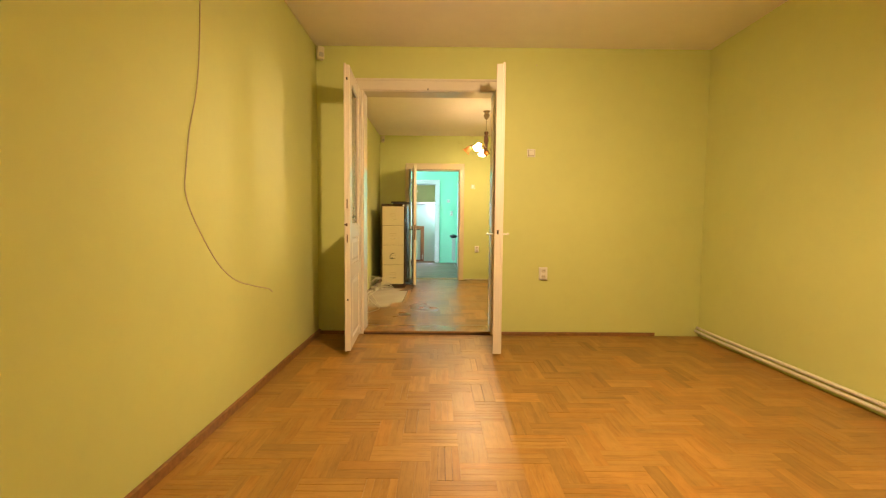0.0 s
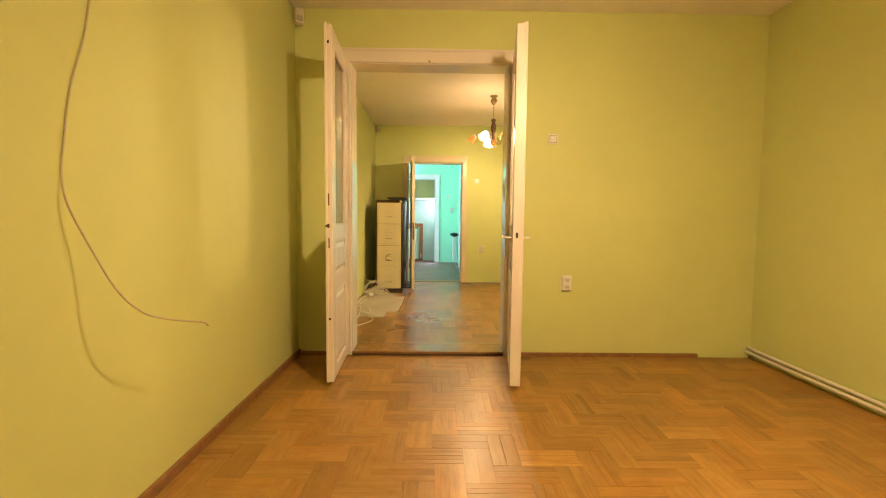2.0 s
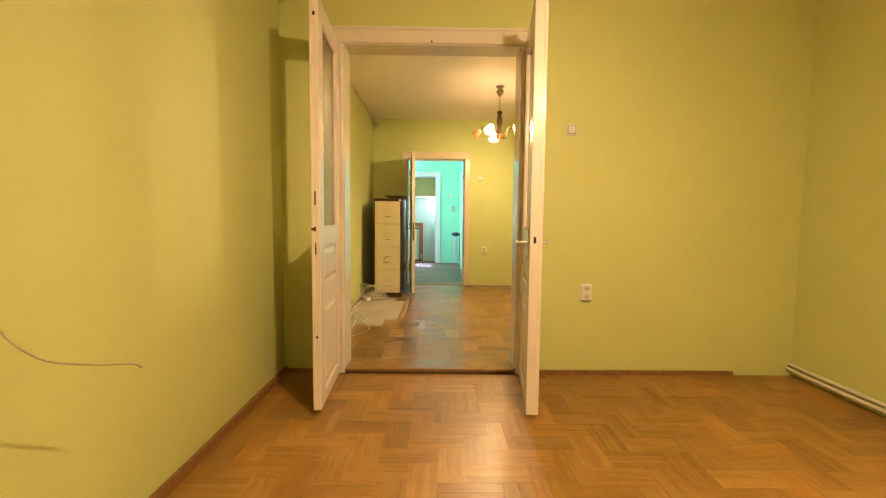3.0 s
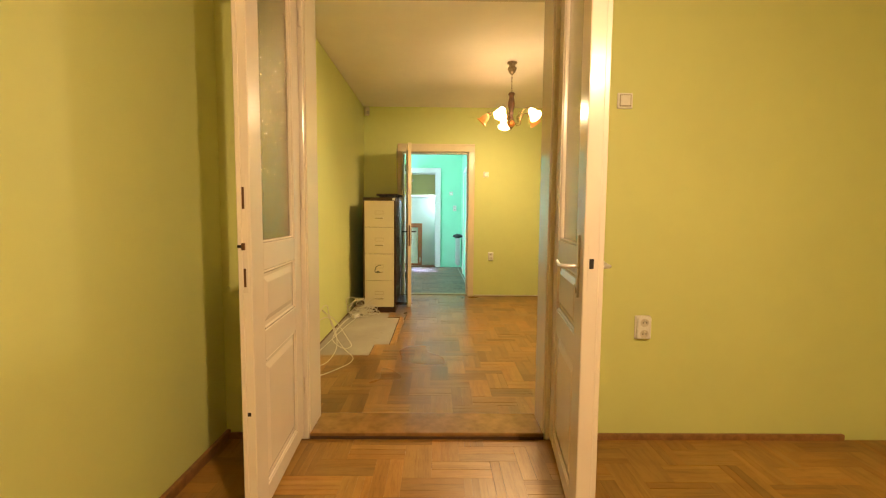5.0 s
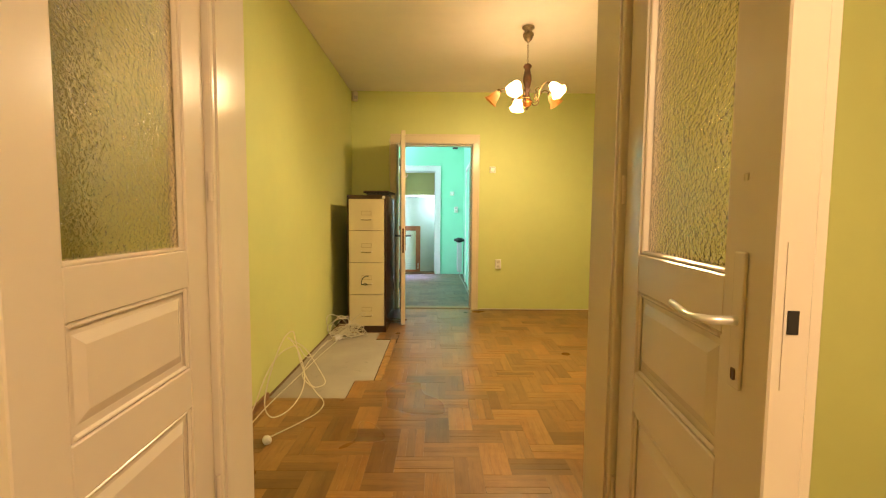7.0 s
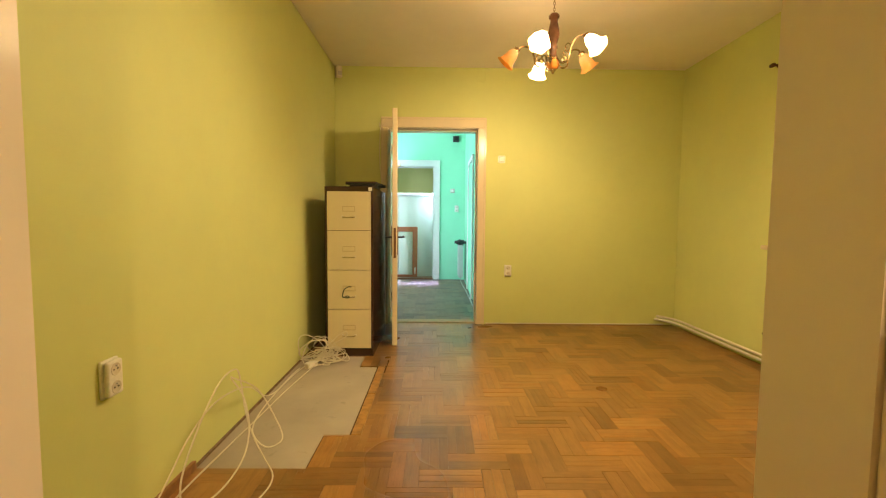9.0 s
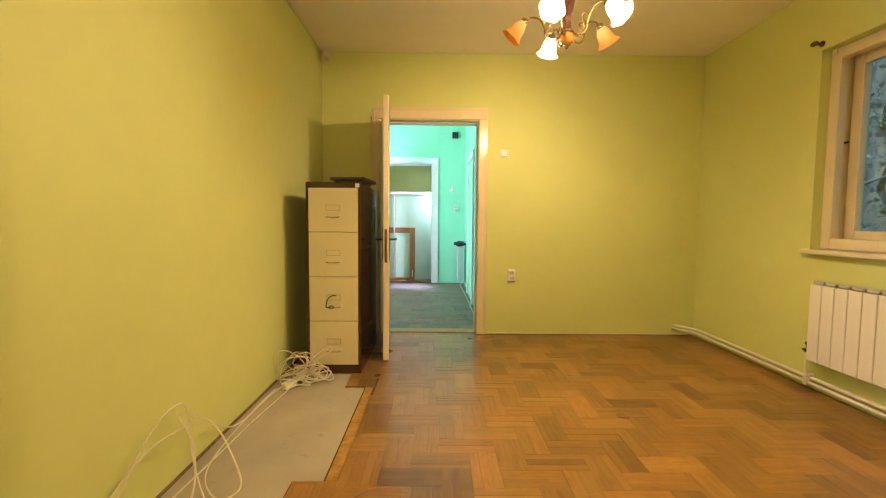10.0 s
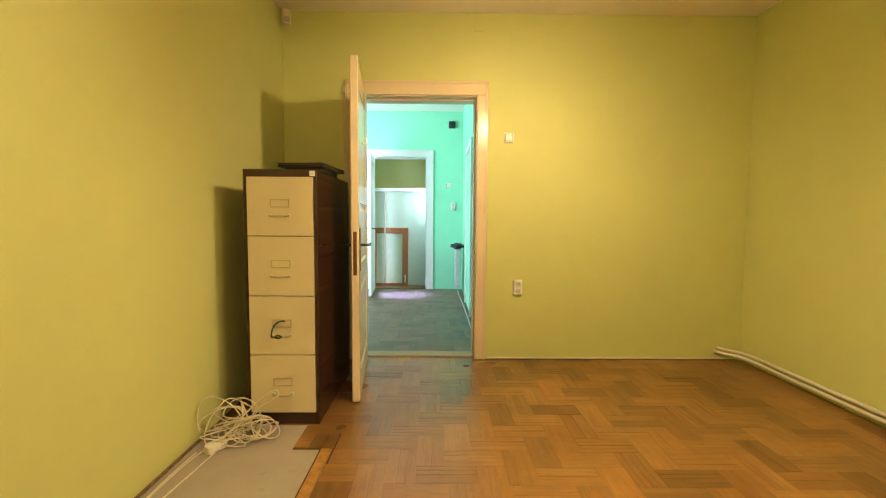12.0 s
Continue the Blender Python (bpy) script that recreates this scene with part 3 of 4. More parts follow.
# ---- single door, open against the cabinet ----
leaf2 = thing("single_door_leaf", (D2L + 0.045, W2 - 0.03, 0.012), "cream gloss painted door leaf with dark handles, standing open", "door", -84.1, "", "structure")
framed_leaf(leaf2, 0.86, 2.125, 0.046, 0.13, [(0, 0.16), (0.72, 0.86), (1.25, 1.38), (2.0, 2.125)], 9, 9, M["cream"], M["obscure"])
lever(leaf2, 0.79, 0.0, 0.985, -1, M["bronze"], (1.09, 0.82, 0.036), M["handle_brown"], 0.105, -1, 0.009)
lever(leaf2, 0.79, 0.046, 0.985, 1, M["bronze"], (1.09, 0.82, 0.036), M["handle_brown"], 0.105, -1, 0.009)
part("lock_forend", box(bmesh.new(), 0.859, 0.8625, 0.012, 0.034, 0.80, 1.07, 0.001), M["handle_brown"], leaf2, "brown lock plate in the door edge")
for z in (0.25, 1.85):
    part("hinge", disc_stack(bmesh.new(), pose(-0.006, -0.004, z), [(0.008, 0), (0.008, 0.1)], 10), M["bronze"], leaf2)

part("coat_hook", tube(bmesh.new(), smooth_line([(0.56, 0.045, 1.66), (0.56, 0.066, 1.655), (0.56, 0.076, 1.67), (0.56, 0.076, 1.69)], 4), 0.007, 8), M["plastic"], leaf2, "small white plastic hook", True)

# hall-end door leaf and closed side door
leaf3 = thing("hall_door_leaf", (H1L + 0.06, HB - 0.02, 0.01), "white painted hall door leaf standing open", "door", -86, "", "structure")
framed_leaf(leaf3, 0.78, 2.16, 0.04, 0.12, [(0, 0.2), (0.95, 1.1), (2.04, 2.16)], 9, 9, M["white"], M["obscure"])
lever(leaf3, 0.72, 0.0, 1.02, -1, M["bronze"], (1.13, 0.88, 0.04), M["steel"], 0.10, -1, 0.009)
lever(leaf3, 0.72, 0.04, 1.02, 1, M["bronze"], (1.13, 0.88, 0.04), M["steel"], 0.10, -1, 0.009)

side = thing("hall_side_door", (HR, 10.95, 0), "green painted closed door with white casing in the hall's side wall", "door", 0, "", "structure")
part("door_panel", box(bmesh.new(), -0.012, 0.0, -0.42, 0.42, 0.01, 2.05, 0.003), M["mint"], side)
for y0, y1, z0, z1 in ((-0.49, -0.425, 0, 2.06), (0.425, 0.49, 0, 2.06), (-0.49, 0.49, 2.065, 2.13)):
    part("casing", box(bmesh.new(), -0.028, 0.0, y0, y1, z0, z1, 0.005, 2), M["white"], side)


# ---- window of the second room ----
win = thing("window_1", (0, 0, 0), "cream painted wooden double window with clear panes", "window", kind="structure")


def ring(x0, x1, y0, y1, z0, z1, w, bevel=0.005):
    return boxes((x0, x1, y0, y0 + w, z0, z1), (x0, x1, y1 - w, y1, z0, z1), (x0, x1, y0 + w, y1 - w, z0, z0 + w), (x0, x1, y0 + w, y1 - w, z1 - w, z1), bevel=bevel)


part("window_frame", ring(RIGHT + 0.065, RIGHT + 0.125, WY0 + 0.002, WY1 - 0.002, WZ0 + 0.018, WZ1 - 0.002, 0.075), M["window_paint"], win)
part("window_box", boxes((RIGHT + 0.125, RIGHT + 0.20, WY0 + 0.002, WY0 + 0.045, WZ0 + 0.018, WZ1 - 0.002), (RIGHT + 0.125, RIGHT + 0.20, WY1 - 0.045, WY1 - 0.002, WZ0 + 0.018, WZ1 - 0.002), (RIGHT + 0.125, RIGHT + 0.20, WY0 + 0.045, WY1 - 0.045, WZ0 + 0.018, WZ0 + 0.07), (RIGHT + 0.125, RIGHT + 0.20, WY0 + 0.045, WY1 - 0.045, WZ1 - 0.045, WZ1 - 0.002)), M["window_paint"], win)
MID = (WY0 + WY1) / 2
for y0, y1 in ((WY0 + 0.045, MID - 0.002), (MID + 0.002, WY1 - 0.045)):
    sash = part("sash", ring(RIGHT + 0.185, RIGHT + 0.235, y0, y1, WZ0 + 0.07, WZ1 - 0.045, 0.075), M["window_paint"], win)
    pane = part("pane", boxes((RIGHT + 0.208, RIGHT + 0.212, y0 + 0.07, y1 - 0.07, WZ0 + 0.14, WZ1 - 0.115)), M["pane"], sash)
    pane.visible_shadow = False
part("mullion", box(bmesh.new(), RIGHT + 0.170, RIGHT + 0.184, MID - 0.035, MID + 0.035, WZ0 + 0.07, WZ1 - 0.045, 0.004), M["window_paint"], win)
part("catch", box(bmesh.new(), RIGHT + 0.128, RIGHT + 0.15, WY1 - 0.085, WY1 - 0.046, 1.70, 1.712, 0.002), M["bronze"], win, "small dark metal window catch")
part("catch", box(bmesh.new(), RIGHT + 0.165, RIGHT + 0.184, MID - 0.006, MID + 0.006, 1.22, 1.28, 0.003), M["bronze"], win, "dark window handle")
part("hinge_block", box(bmesh.new(), RIGHT + 0.05, RIGHT + 0.064, WY1 - 0.055, WY1 - 0.025, 2.30, 2.335, 0.003), M["pipe"], win)
structure("window_sill", box(bmesh.new(), RIGHT - 0.06, RIGHT + 0.20, WY0 - 0.06, WY1 + 0.02, WZ0 - 0.018, WZ0 + 0.016, 0.008, 2), M["window_paint"], "cream painted wooden window sill", "window sill")

hook = thing("curtain_rod_bracket", (RIGHT, 7.575, 2.385), "dark brown wooden curtain rod bracket on the wall", "bracket")
part("bracket_arm", disc_stack(bmesh.new(), pose(0, 0, 0, 0, -90, 0), [(0.020, 0), (0.020, 0.008), (0.009, 0.012), (0.009, 0.045), (0.014, 0.05), (0.016, 0.060), (0.010, 0.068)], 14), M["stem"], hook, "", True)
part("bracket_ring", disc_stack(bmesh.new(), pose(-0.052, 0.008, 0.0, 90, 0, 0), [(0.012, -0.02), (0.015, -0.01), (0.015, 0.02), (0.010, 0.024)], 14), M["stem"], hook, "", True)

# ---- radiator and pipes ----
rad = thing("radiator", (RIGHT - 0.11, 7.43, 0.225), "white enamelled sectional aluminium radiator under the window", "radiator")
for i in range(11):
    y1 = -0.09 * i
    y0 = y1 - 0.085
    bm = bmesh.new()
    box(bm, 0, 0.016, y0, y1, 0, 0.52, 0.006, 2)
    box(bm, 0.016, 0.075, y0 + 0.036, y1 - 0.036, 0.02, 0.51)
    box(bm, 0.05, 0.075, y0 + 0.006, y1 - 0.006, 0.02, 0.51, 0.004)
    part("section", bm, M["radiator"], rad)
    top = bmesh.new()
    box(top, 0.010, 0.078, y0 + 0.008, y1 - 0.008, 0.520, 0.540, 0.006)
    for k in range(3):
        box(top, 0.018 + 0.02 * k, 0.026 + 0.02 * k, y0 + 0.004, y1 - 0.004, 0.530, 0.546, 0.002)
    part("section_top", top, M["grille"], rad)
part("manifold", tube(bmesh.new(), [Vector((0.045, -0.985, 0.05)), Vector((0.045, 0.03, 0.05))], 0.016, 10), M["radiator"], rad, "", True)
part("manifold", tube(bmesh.new(), [Vector((0.045, -0.985, 0.47)), Vector((0.045, -0.004, 0.47))], 0.016, 10), M["radiator"], rad, "", True)
part("valve", disc_stack(bmesh.new(), pose(0.045, 0.03, 0.05, -90, 0, 0), [(0.014, 0), (0.016, 0.02), (0.010, 0.03), (0.010, 0.045)], 12), M["bronze"], rad, "", True)
part("valve_knob", disc_stack(bmesh.new(), pose(0.045, 0.045, 0.06), [(0.006, 0), (0.006, 0.03), (0.012, 0.032), (0.012, 0.05)], 12), M["bronze"], rad)
part("riser", tube(bmesh.new(), smooth_line([(0.045, 0.045, 0.045), (0.045, 0.045, -0.02), (0.045, 0.045, -0.09), (0.07, 0.045, -0.142)]), 0.010, 9), M["pipe"], rad, "", True)


def heating_pipe(points):
    ob = link_mesh("heating_pipe", tube(bmesh.new(), smooth_line(points, 6), 0.0125, 10), M["pipe"], None, True)
    return tagged(ob, "white painted heating pipe along the foot of the wall", "pipe", "heating pipes")


PX = RIGHT - 0.046  # the lower pipe stands out a little further than the upper
for x, z in ((PX, 0.050), (PX + 0.018, 0.081)):
    heating_pipe([(x, BACK, z), (x, 1.0, z + 0.003), (x, 3.0, z), (x, 4.2, z), (x + 0.004, 4.55, z + 0.001), (x + 0.012, W1 + 0.01, z + 0.004)])
    heating_pipe([(x, W1B + 0.001, z), (x, 6.5, z), (x, 8.2, z), (x, 8.62, z + 0.002), (x - 0.03, 8.74, z + 0.010), (x - 0.10, 8.82, z + 0.018), (x - 0.165, W2 + 0.004, z + 0.020)])
tagged(link_mesh("pipe_clamp", box(bmesh.new(), RIGHT - 0.075, RIGHT - 0.004, 7.463, 7.489, 0.030, 0.112, 0.01, 2), M["pipe"]), "white painted pipe joint at the radiator", "pipe clamp", "pipe clamps")


# ---- chandelier ----
def chandelier(place, lamps_on, ceiling, watts, colour, soft):
    """Five arms, frosted amber shades, turned wooden stem on a chain."""
    x, y = place
    head = thing("chandelier", (x, y, ceiling), "five-armed brass and wood chandelier with amber tulip shades, partly lit", "chandelier", group="chandeliers")
    part("canopy", disc_stack(bmesh.new(), pose(0, 0, 0), [(0.052, 0.0), (0.052, -0.012), (0.034, -0.02), (0.030, -0.04), (0.046, -0.055), (0.047, -0.07), (0.030, -0.105), (0.014, -0.12), (0.008, -0.128)], 20), M["aged_brass"], head, "", True)
    chain = bmesh.new()
    for i in range(9):
        z = -0.130 - 0.0195 * i
        line = [Vector((0.0065 * math.cos(a) * (1 if i % 2 else 0), 0.0065 * math.cos(a) * (0 if i % 2 else 1), z - 0.010 + 0.0135 * math.sin(a))) for a in (2 * math.pi * k / 10 for k in range(11))]
        tube(chain, line, 0.0022, 5)
    part("chain", chain, M["aged_brass"], head, "", True)
    stem = [(0.007, -0.300), (0.022, -0.305), (0.031, -0.318), (0.030, -0.330), (0.020, -0.342), (0.022, -0.36), (0.030, -0.40), (0.033, -0.435), (0.026, -0.475), (0.018, -0.50), (0.024, -0.512), (0.024, -0.522), (0.017, -0.532), (0.020, -0.56), (0.022, -0.585)]
    part("stem", disc_stack(bmesh.new(), None, [(r * 1.12, z) for r, z in stem], 20), M["stem"], head, "dark turned wooden stem", True)
    part("stem_collar", disc_stack(bmesh.new(), None, [(0.030, -0.580), (0.034, -0.588), (0.030, -0.600)], 20), M["brass"], head, "", True)
    part("wooden_ball", disc_stack(bmesh.new(), None, [(0.026, -0.598), (0.036, -0.610), (0.040, -0.626), (0.036, -0.645), (0.022, -0.657)], 20), M["ball"], head, "orange-brown turned wooden ball", True)
    part("finial", disc_stack(bmesh.new(), None, [(0.020, -0.655), (0.020, -0.662), (0.010, -0.670), (0.010, -0.678), (0.004, -0.684)], 14), M["brass"], head, "", True)
    for i in range(5):
        a = 96 + 72 * i
        turn = pose(0, 0, 0, 0, 0, a)
        arm = tube(bmesh.new(), smooth_line([turn @ Vector(p) for p in ((0.028, 0, -0.592), (0.07, 0, -0.635), (0.115, 0, -0.615), (0.125, 0, -0.56), (0.155, 0, -0.510), (0.203, 0, -0.497), (0.236, 0, -0.520))], 6), 0.0055, 7)
        tube(arm, smooth_line([turn @ Vector(p) for p in ((0.118, 0, -0.600), (0.100, 0, -0.560), (0.075, 0, -0.565), (0.078, 0, -0.590), (0.095, 0, -0.588))], 5), 0.004, 6)
        tube(arm, smooth_line([turn @ Vector(p) for p in ((0.135, 0, -0.545), (0.110, 0, -0.520), (0.088, 0, -0.530), (0.095, 0, -0.548))], 5), 0.0035, 6)
        arm_ob = part("arm", arm, M["brass"], head, "", True)
        m = turn @ pose(0.233, 0, -0.512, 0, -42, 0) @ pose(0, 0, 0, 180, 0, 0)
        part("lamp_holder", disc_stack(bmesh.new(), m, [(0.008, -0.012), (0.020, -0.004), (0.022, 0.012), (0.018, 0.028)], 14), M["brass"], head, "", True)
        lit = i in lamps_on
        bm = bmesh.new()
        prof = [(0.018, 0.008), (0.024, 0.018), (0.033, 0.034), (0.039, 0.054), (0.042, 0.074), (0.045, 0.092), (0.053, 0.108), (0.064, 0.118)]
        lathe(bm, prof, 40, m, 6, 0.055)
        lathe(bm, [(r - 0.0025, z + 0.0012) for r, z in prof], 40, m, 6, 0.055)
        part("shade", bm, M["shade_lit"] if lit else M["shade"], head, "glowing frosted amber glass shade" if lit else "unlit amber glass shade", True)
        if lit:
            data = bpy.data.lights.new("bulb", "POINT")
            data.energy, data.color, data.shadow_soft_size = watts, colour, soft
            bulb = new("bulb", data)
            bulb.matrix_world = Matrix.Translation((x, y, ceiling)) @ m @ pose(0, 0, 0.080)
    return head


chandelier(LAMP2, (0, 2, 3), CEIL, WATTS2, BULB2, 0.03)
chandelier(LAMP1, (0, 3), CEIL, WATTS1, BULB1, 0.034)


# ---- filing cabinet ----
CX0, CX1, CY0, CY1, CH = -0.963, -0.562, 7.745, 8.56, 1.439
cab = thing("filing_cabinet", (CX0, CY0, -0.012), "brown steel filing cabinet with four cream drawers", "cabinet")
W, D = CX1 - CX0, CY1 - CY0
for x in (0.0, W - 0.018):
    part("side_panel", box(bmesh.new(), x, x + 0.018, 0.0, D, 0.0, CH, 0.003), M["cab_brown"], cab, "brown enamelled steel side")
part("top_panel", box(bmesh.new(), 0.018, W - 0.018, 0.002, D, CH - 0.044, CH, 0.002), M["cab_brown"], cab)
part("plinth", box(bmesh.new(), 0.018, W - 0.018, 0.002, D, 0.0, 0.075, 0.002), M["cab_brown"], cab)
part("back_panel", box(bmesh.new(), 0.018, W - 0.018, D - 0.02, D, 0.075, CH - 0.044), M["cab_brown"], cab)
part("inner_frame", box(bmesh.new(), 0.018, W - 0.018, 0.022, 0.05, 0.075, CH - 0.044), M["cab_brown"], cab)
zs = [0.078, 0.410, 0.742, 1.074, 1.399]
for i in range(4):
    z0, z1 = zs[i] + 0.002, zs[i + 1] - 0.002
    d = part("drawer", box(bmesh.new(), 0.020, W - 0.020, -0.004, 0.020, z0, z1, 0.003, 2), M["cab_cream"], cab, "cream enamelled drawer front")
    zc = z0 + 0.138
    cx = W / 2 + 0.0
    holder = boxes((cx - 0.052, cx + 0.052, -0.008, -0.0035, zc + 0.017, zc + 0.022), (cx - 0.052, cx + 0.052, -0.008, -0.0035, zc + 0.056, zc + 0.061), (cx - 0.052, cx - 0.048, -0.008, -0.0035, zc + 0.022, zc + 0.056), (cx + 0.048, cx + 0.052, -0.008, -0.0035, zc + 0.022, zc + 0.056))
    part("label_holder", holder, M["label_metal"], d, "thin metal label frame")
    part("label_card", boxes((cx - 0.048, cx + 0.048, -0.0055, -0.0035, zc + 0.022, zc + 0.056)), M["cab_cream"], d)
    hz = zc - 0.03
    part("handle", tube(bmesh.new(), smooth_line([(cx - 0.052, -0.003, hz + 0.004), (cx - 0.050, -0.022, hz + 0.002), (cx - 0.040, -0.030, hz), (cx, -0.031, hz - 0.002), (cx + 0.040, -0.030, hz), (cx + 0.050, -0.022, hz + 0.002), (cx + 0.052, -0.003, hz + 0.004)], 4), 0.0048, 8), M["chrome"], d, "thin chrome bar handle", True)
    for sx in (-1, 1):
        part("handle_foot", disc_stack(bmesh.new(), pose(cx + sx * 0.052, -0.004, hz + 0.004, 90, 0, 0), [(0.008, 0), (0.008, 0.004)], 10), M["steel"], d)
part("lock", disc_stack(bmesh.new(), pose(W - 0.022, 0.0, CH - 0.022, 90, 0, 0), [(0.009, 0), (0.009, 0.005), (0.007, 0.006)], 14), M["steel"], cab)
part("lock_label", box(bmesh.new(), W - 0.038, W - 0.008, -0.001, 0.0015, CH - 0.037, CH - 0.008), M["white"], cab, "small white sticker round the lock")
tagged(link_mesh("key_cord", tube(bmesh.new(), smooth_line([(-0.742, CY0 - 0.012, 0.590), (-0.765, CY0 - 0.018, 0.592), (-0.795, CY0 - 0.024, 0.575), (-0.808, CY0 - 0.030, 0.545), (-0.810, CY0 - 0.038, 0.510), (-0.795, CY0 - 0.040, 0.508), (-0.775, CY0 - 0.040, 0.520), (-0.755, CY0 - 0.040, 0.512), (-0.765, CY0 - 0.040, 0.502), (-0.79, CY0 - 0.040, 0.505)], 6), 0.0042, 7), M["green_cord"], None, True), "dark green cord looped over a drawer handle", "cord")

# flat black folders on the cabinet
TOPZ = CH - 0.012
fold = thing("black_binder", (-0.665, 8.0, TOPZ + 0.001), "flat black folder lying on the filing cabinet", "binder", 3)
part("back_cover", box(bmesh.new(), -0.13, 0.115, -0.14, 0.24, 0.0, 0.004, 0.001), M["black"], fold)
part("pages", box(bmesh.new(), -0.12, 0.108, -0.13, 0.23, 0.0042, 0.018, 0.001), M["black"], fold)
part("front_cover", box(bmesh.new(), -0.13, 0.115, -0.14, 0.24, 0.0182, 0.023, 0.001), M["black"], fold)
lap = thing("closed_laptop", (-0.662, 7.99, TOPZ + 0.0245), "closed black laptop on top of a folder", "laptop", -5)
part("base", box(bmesh.new(), -0.138, 0.125, -0.15, 0.25, 0.0, 0.014, 0.004, 2), M["black"], lap)
part("lid", box(bmesh.new(), -0.138, 0.125, -0.15, 0.25, 0.0155, 0.024, 0.003, 2), M["black"], lap)
part("lid_edge", box(bmesh.new(), -0.137, 0.124, -0.1515, -0.1495, 0.0165, 0.0225), M["handle_brown"], lap, "brownish front edge")


# ---- switches, sockets, sensors ----
def wall_plate(name, m, wide, high, kind, label, category, group=""):
    """A plate against a wall; local x to the right, y out of the wall, z up."""
    head = new(name)
    head.empty_display_size = 0.03
    head.matrix_basis = m
    tagged(head, label, category, group)
    part("plate", box(bmesh.new(), -wide / 2, wide / 2, 0.0, 0.012, -high / 2, high / 2, 0.006, 2), M["plastic"], head)
    if kind == "switch":
        # dark plate whose colour draws the shadow line round the rocker
        part("switch_surround", box(bmesh.new(), -wide * 0.37, wide * 0.37, 0.0122, 0.0150, -high * 0.37, high * 0.37, 0.001), M["surround"], head)
        part("rocker", box(bmesh.new(), -wide * 0.32, wide * 0.32, 0.0125, 0.018, -high * 0.32, high * 0.32, 0.003, 2), M["plastic"], head)
    else:
        part("housing", box(bmesh.new(), -wide * 0.44, wide * 0.44, 0.0125, 0.030, -high * 0.46, high * 0.46, 0.008, 3), M["plastic"], head)
        for s in (-1, 1):
            c = s * high * 0.235
            bm = bmesh.new()
            rings = lathe(bm, [(0.022, 0.0305), (0.0205, 0.0322), (0.019, 0.0305), (0.0185, 0.0303)], 20, pose(0, 0, c) @ pose(0, 0, 0, -90, 0, 0))
            bm.faces.new(rings[-1])
            ob = part("socket_face", bm, M["recess"], head, "", True)
            for dx in (-0.0085, 0.0085):
                part("pin_hole", disc_stack(bmesh.new(), pose(dx, 0.0306, c, -90, 0, 0), [(0.0032, 0), (0.0032, 0.0009)], 8), M["dark"], head)
            part("earth_pin", disc_stack(bmesh.new(), pose(0, 0.0306, c + 0.012, -90, 0, 0), [(0.0028, 0), (0.0028, 0.008)], 8), M["steel"], head)
    return head


SOUTH = lambda x, y, z: pose(x, y, z, 0, 0, 180)
wall_plate("light_switch", SOUTH(0.921, W1, 1.798), 0.080, 0.080, "switch", "white plastic light switch beside the double doorway", "switch", "light switches")
wall_plate("wall_socket", SOUTH(1.063, W1, 0.618), 0.086, 0.128, "socket", "white double power socket low on the wall", "socket", "wall sockets")
wall_plate("light_switch", SOUTH(0.667, W2, 1.825), 0.080, 0.080, "switch", "white framed light switch beside the single doorway", "switch", "light switches")
wall_plate("wall_socket", SOUTH(0.757, W2, 0.605), 0.080, 0.128, "socket", "white double power socket low on the wall", "socket", "wall sockets")
wall_plate("wall_socket", pose(LEFT, 5.615, 0.604, 0, 0, -90), 0.080, 0.132, "socket", "white double power socket on the side wall", "socket", "wall sockets")
wall_plate("light_switch", SOUTH(0.255, HB, 1.735), 0.085, 0.085, "switch", "white light switch on the mint hall wall", "switch", "light switches")
wall_plate("wall_socket", SOUTH(0.342, HB, 1.39), 0.08, 0.13, "socket", "white double socket on the mint hall wall", "socket", "wall sockets")
tagged(link_mesh("nail", disc_stack(bmesh.new(), pose(0.955, W1, 2.632, 90, 0, 0), [(0.003, 0), (0.003, 0.014), (0.006, 0.015), (0.006, 0.017)], 8), M["old_plastic"]), "small painted nail driven into the green wall", "nail")
structure("junction_cover", box(bmesh.new(), 0.375, 0.480, W2 - 0.005, W2 - 0.0005, 2.655, 2.757, 0.003), M["lime"], "painted-over junction box cover above the doorway", "junction box")


def motion_sensor(place, label):
    head = thing("alarm_sensor", place, label, "sensor", 35, "alarm sensors")
    part("bracket", box(bmesh.new(), -0.012, 0.012, 0.0, 0.05, 0.03, 0.05, 0.004), M["old_plastic"], head)
    bm = bmesh.new()
    box(bm, -0.034, 0.034, -0.055, 0.0, -0.065, 0.055, 0.012, 3)
    part("housing", bm, M["old_plastic"], head)
    part("lens", box(bmesh.new(), -0.022, 0.022, -0.060, -0.0552, -0.045, -0.005, 0.004, 2), M["grille"], head)
    return head


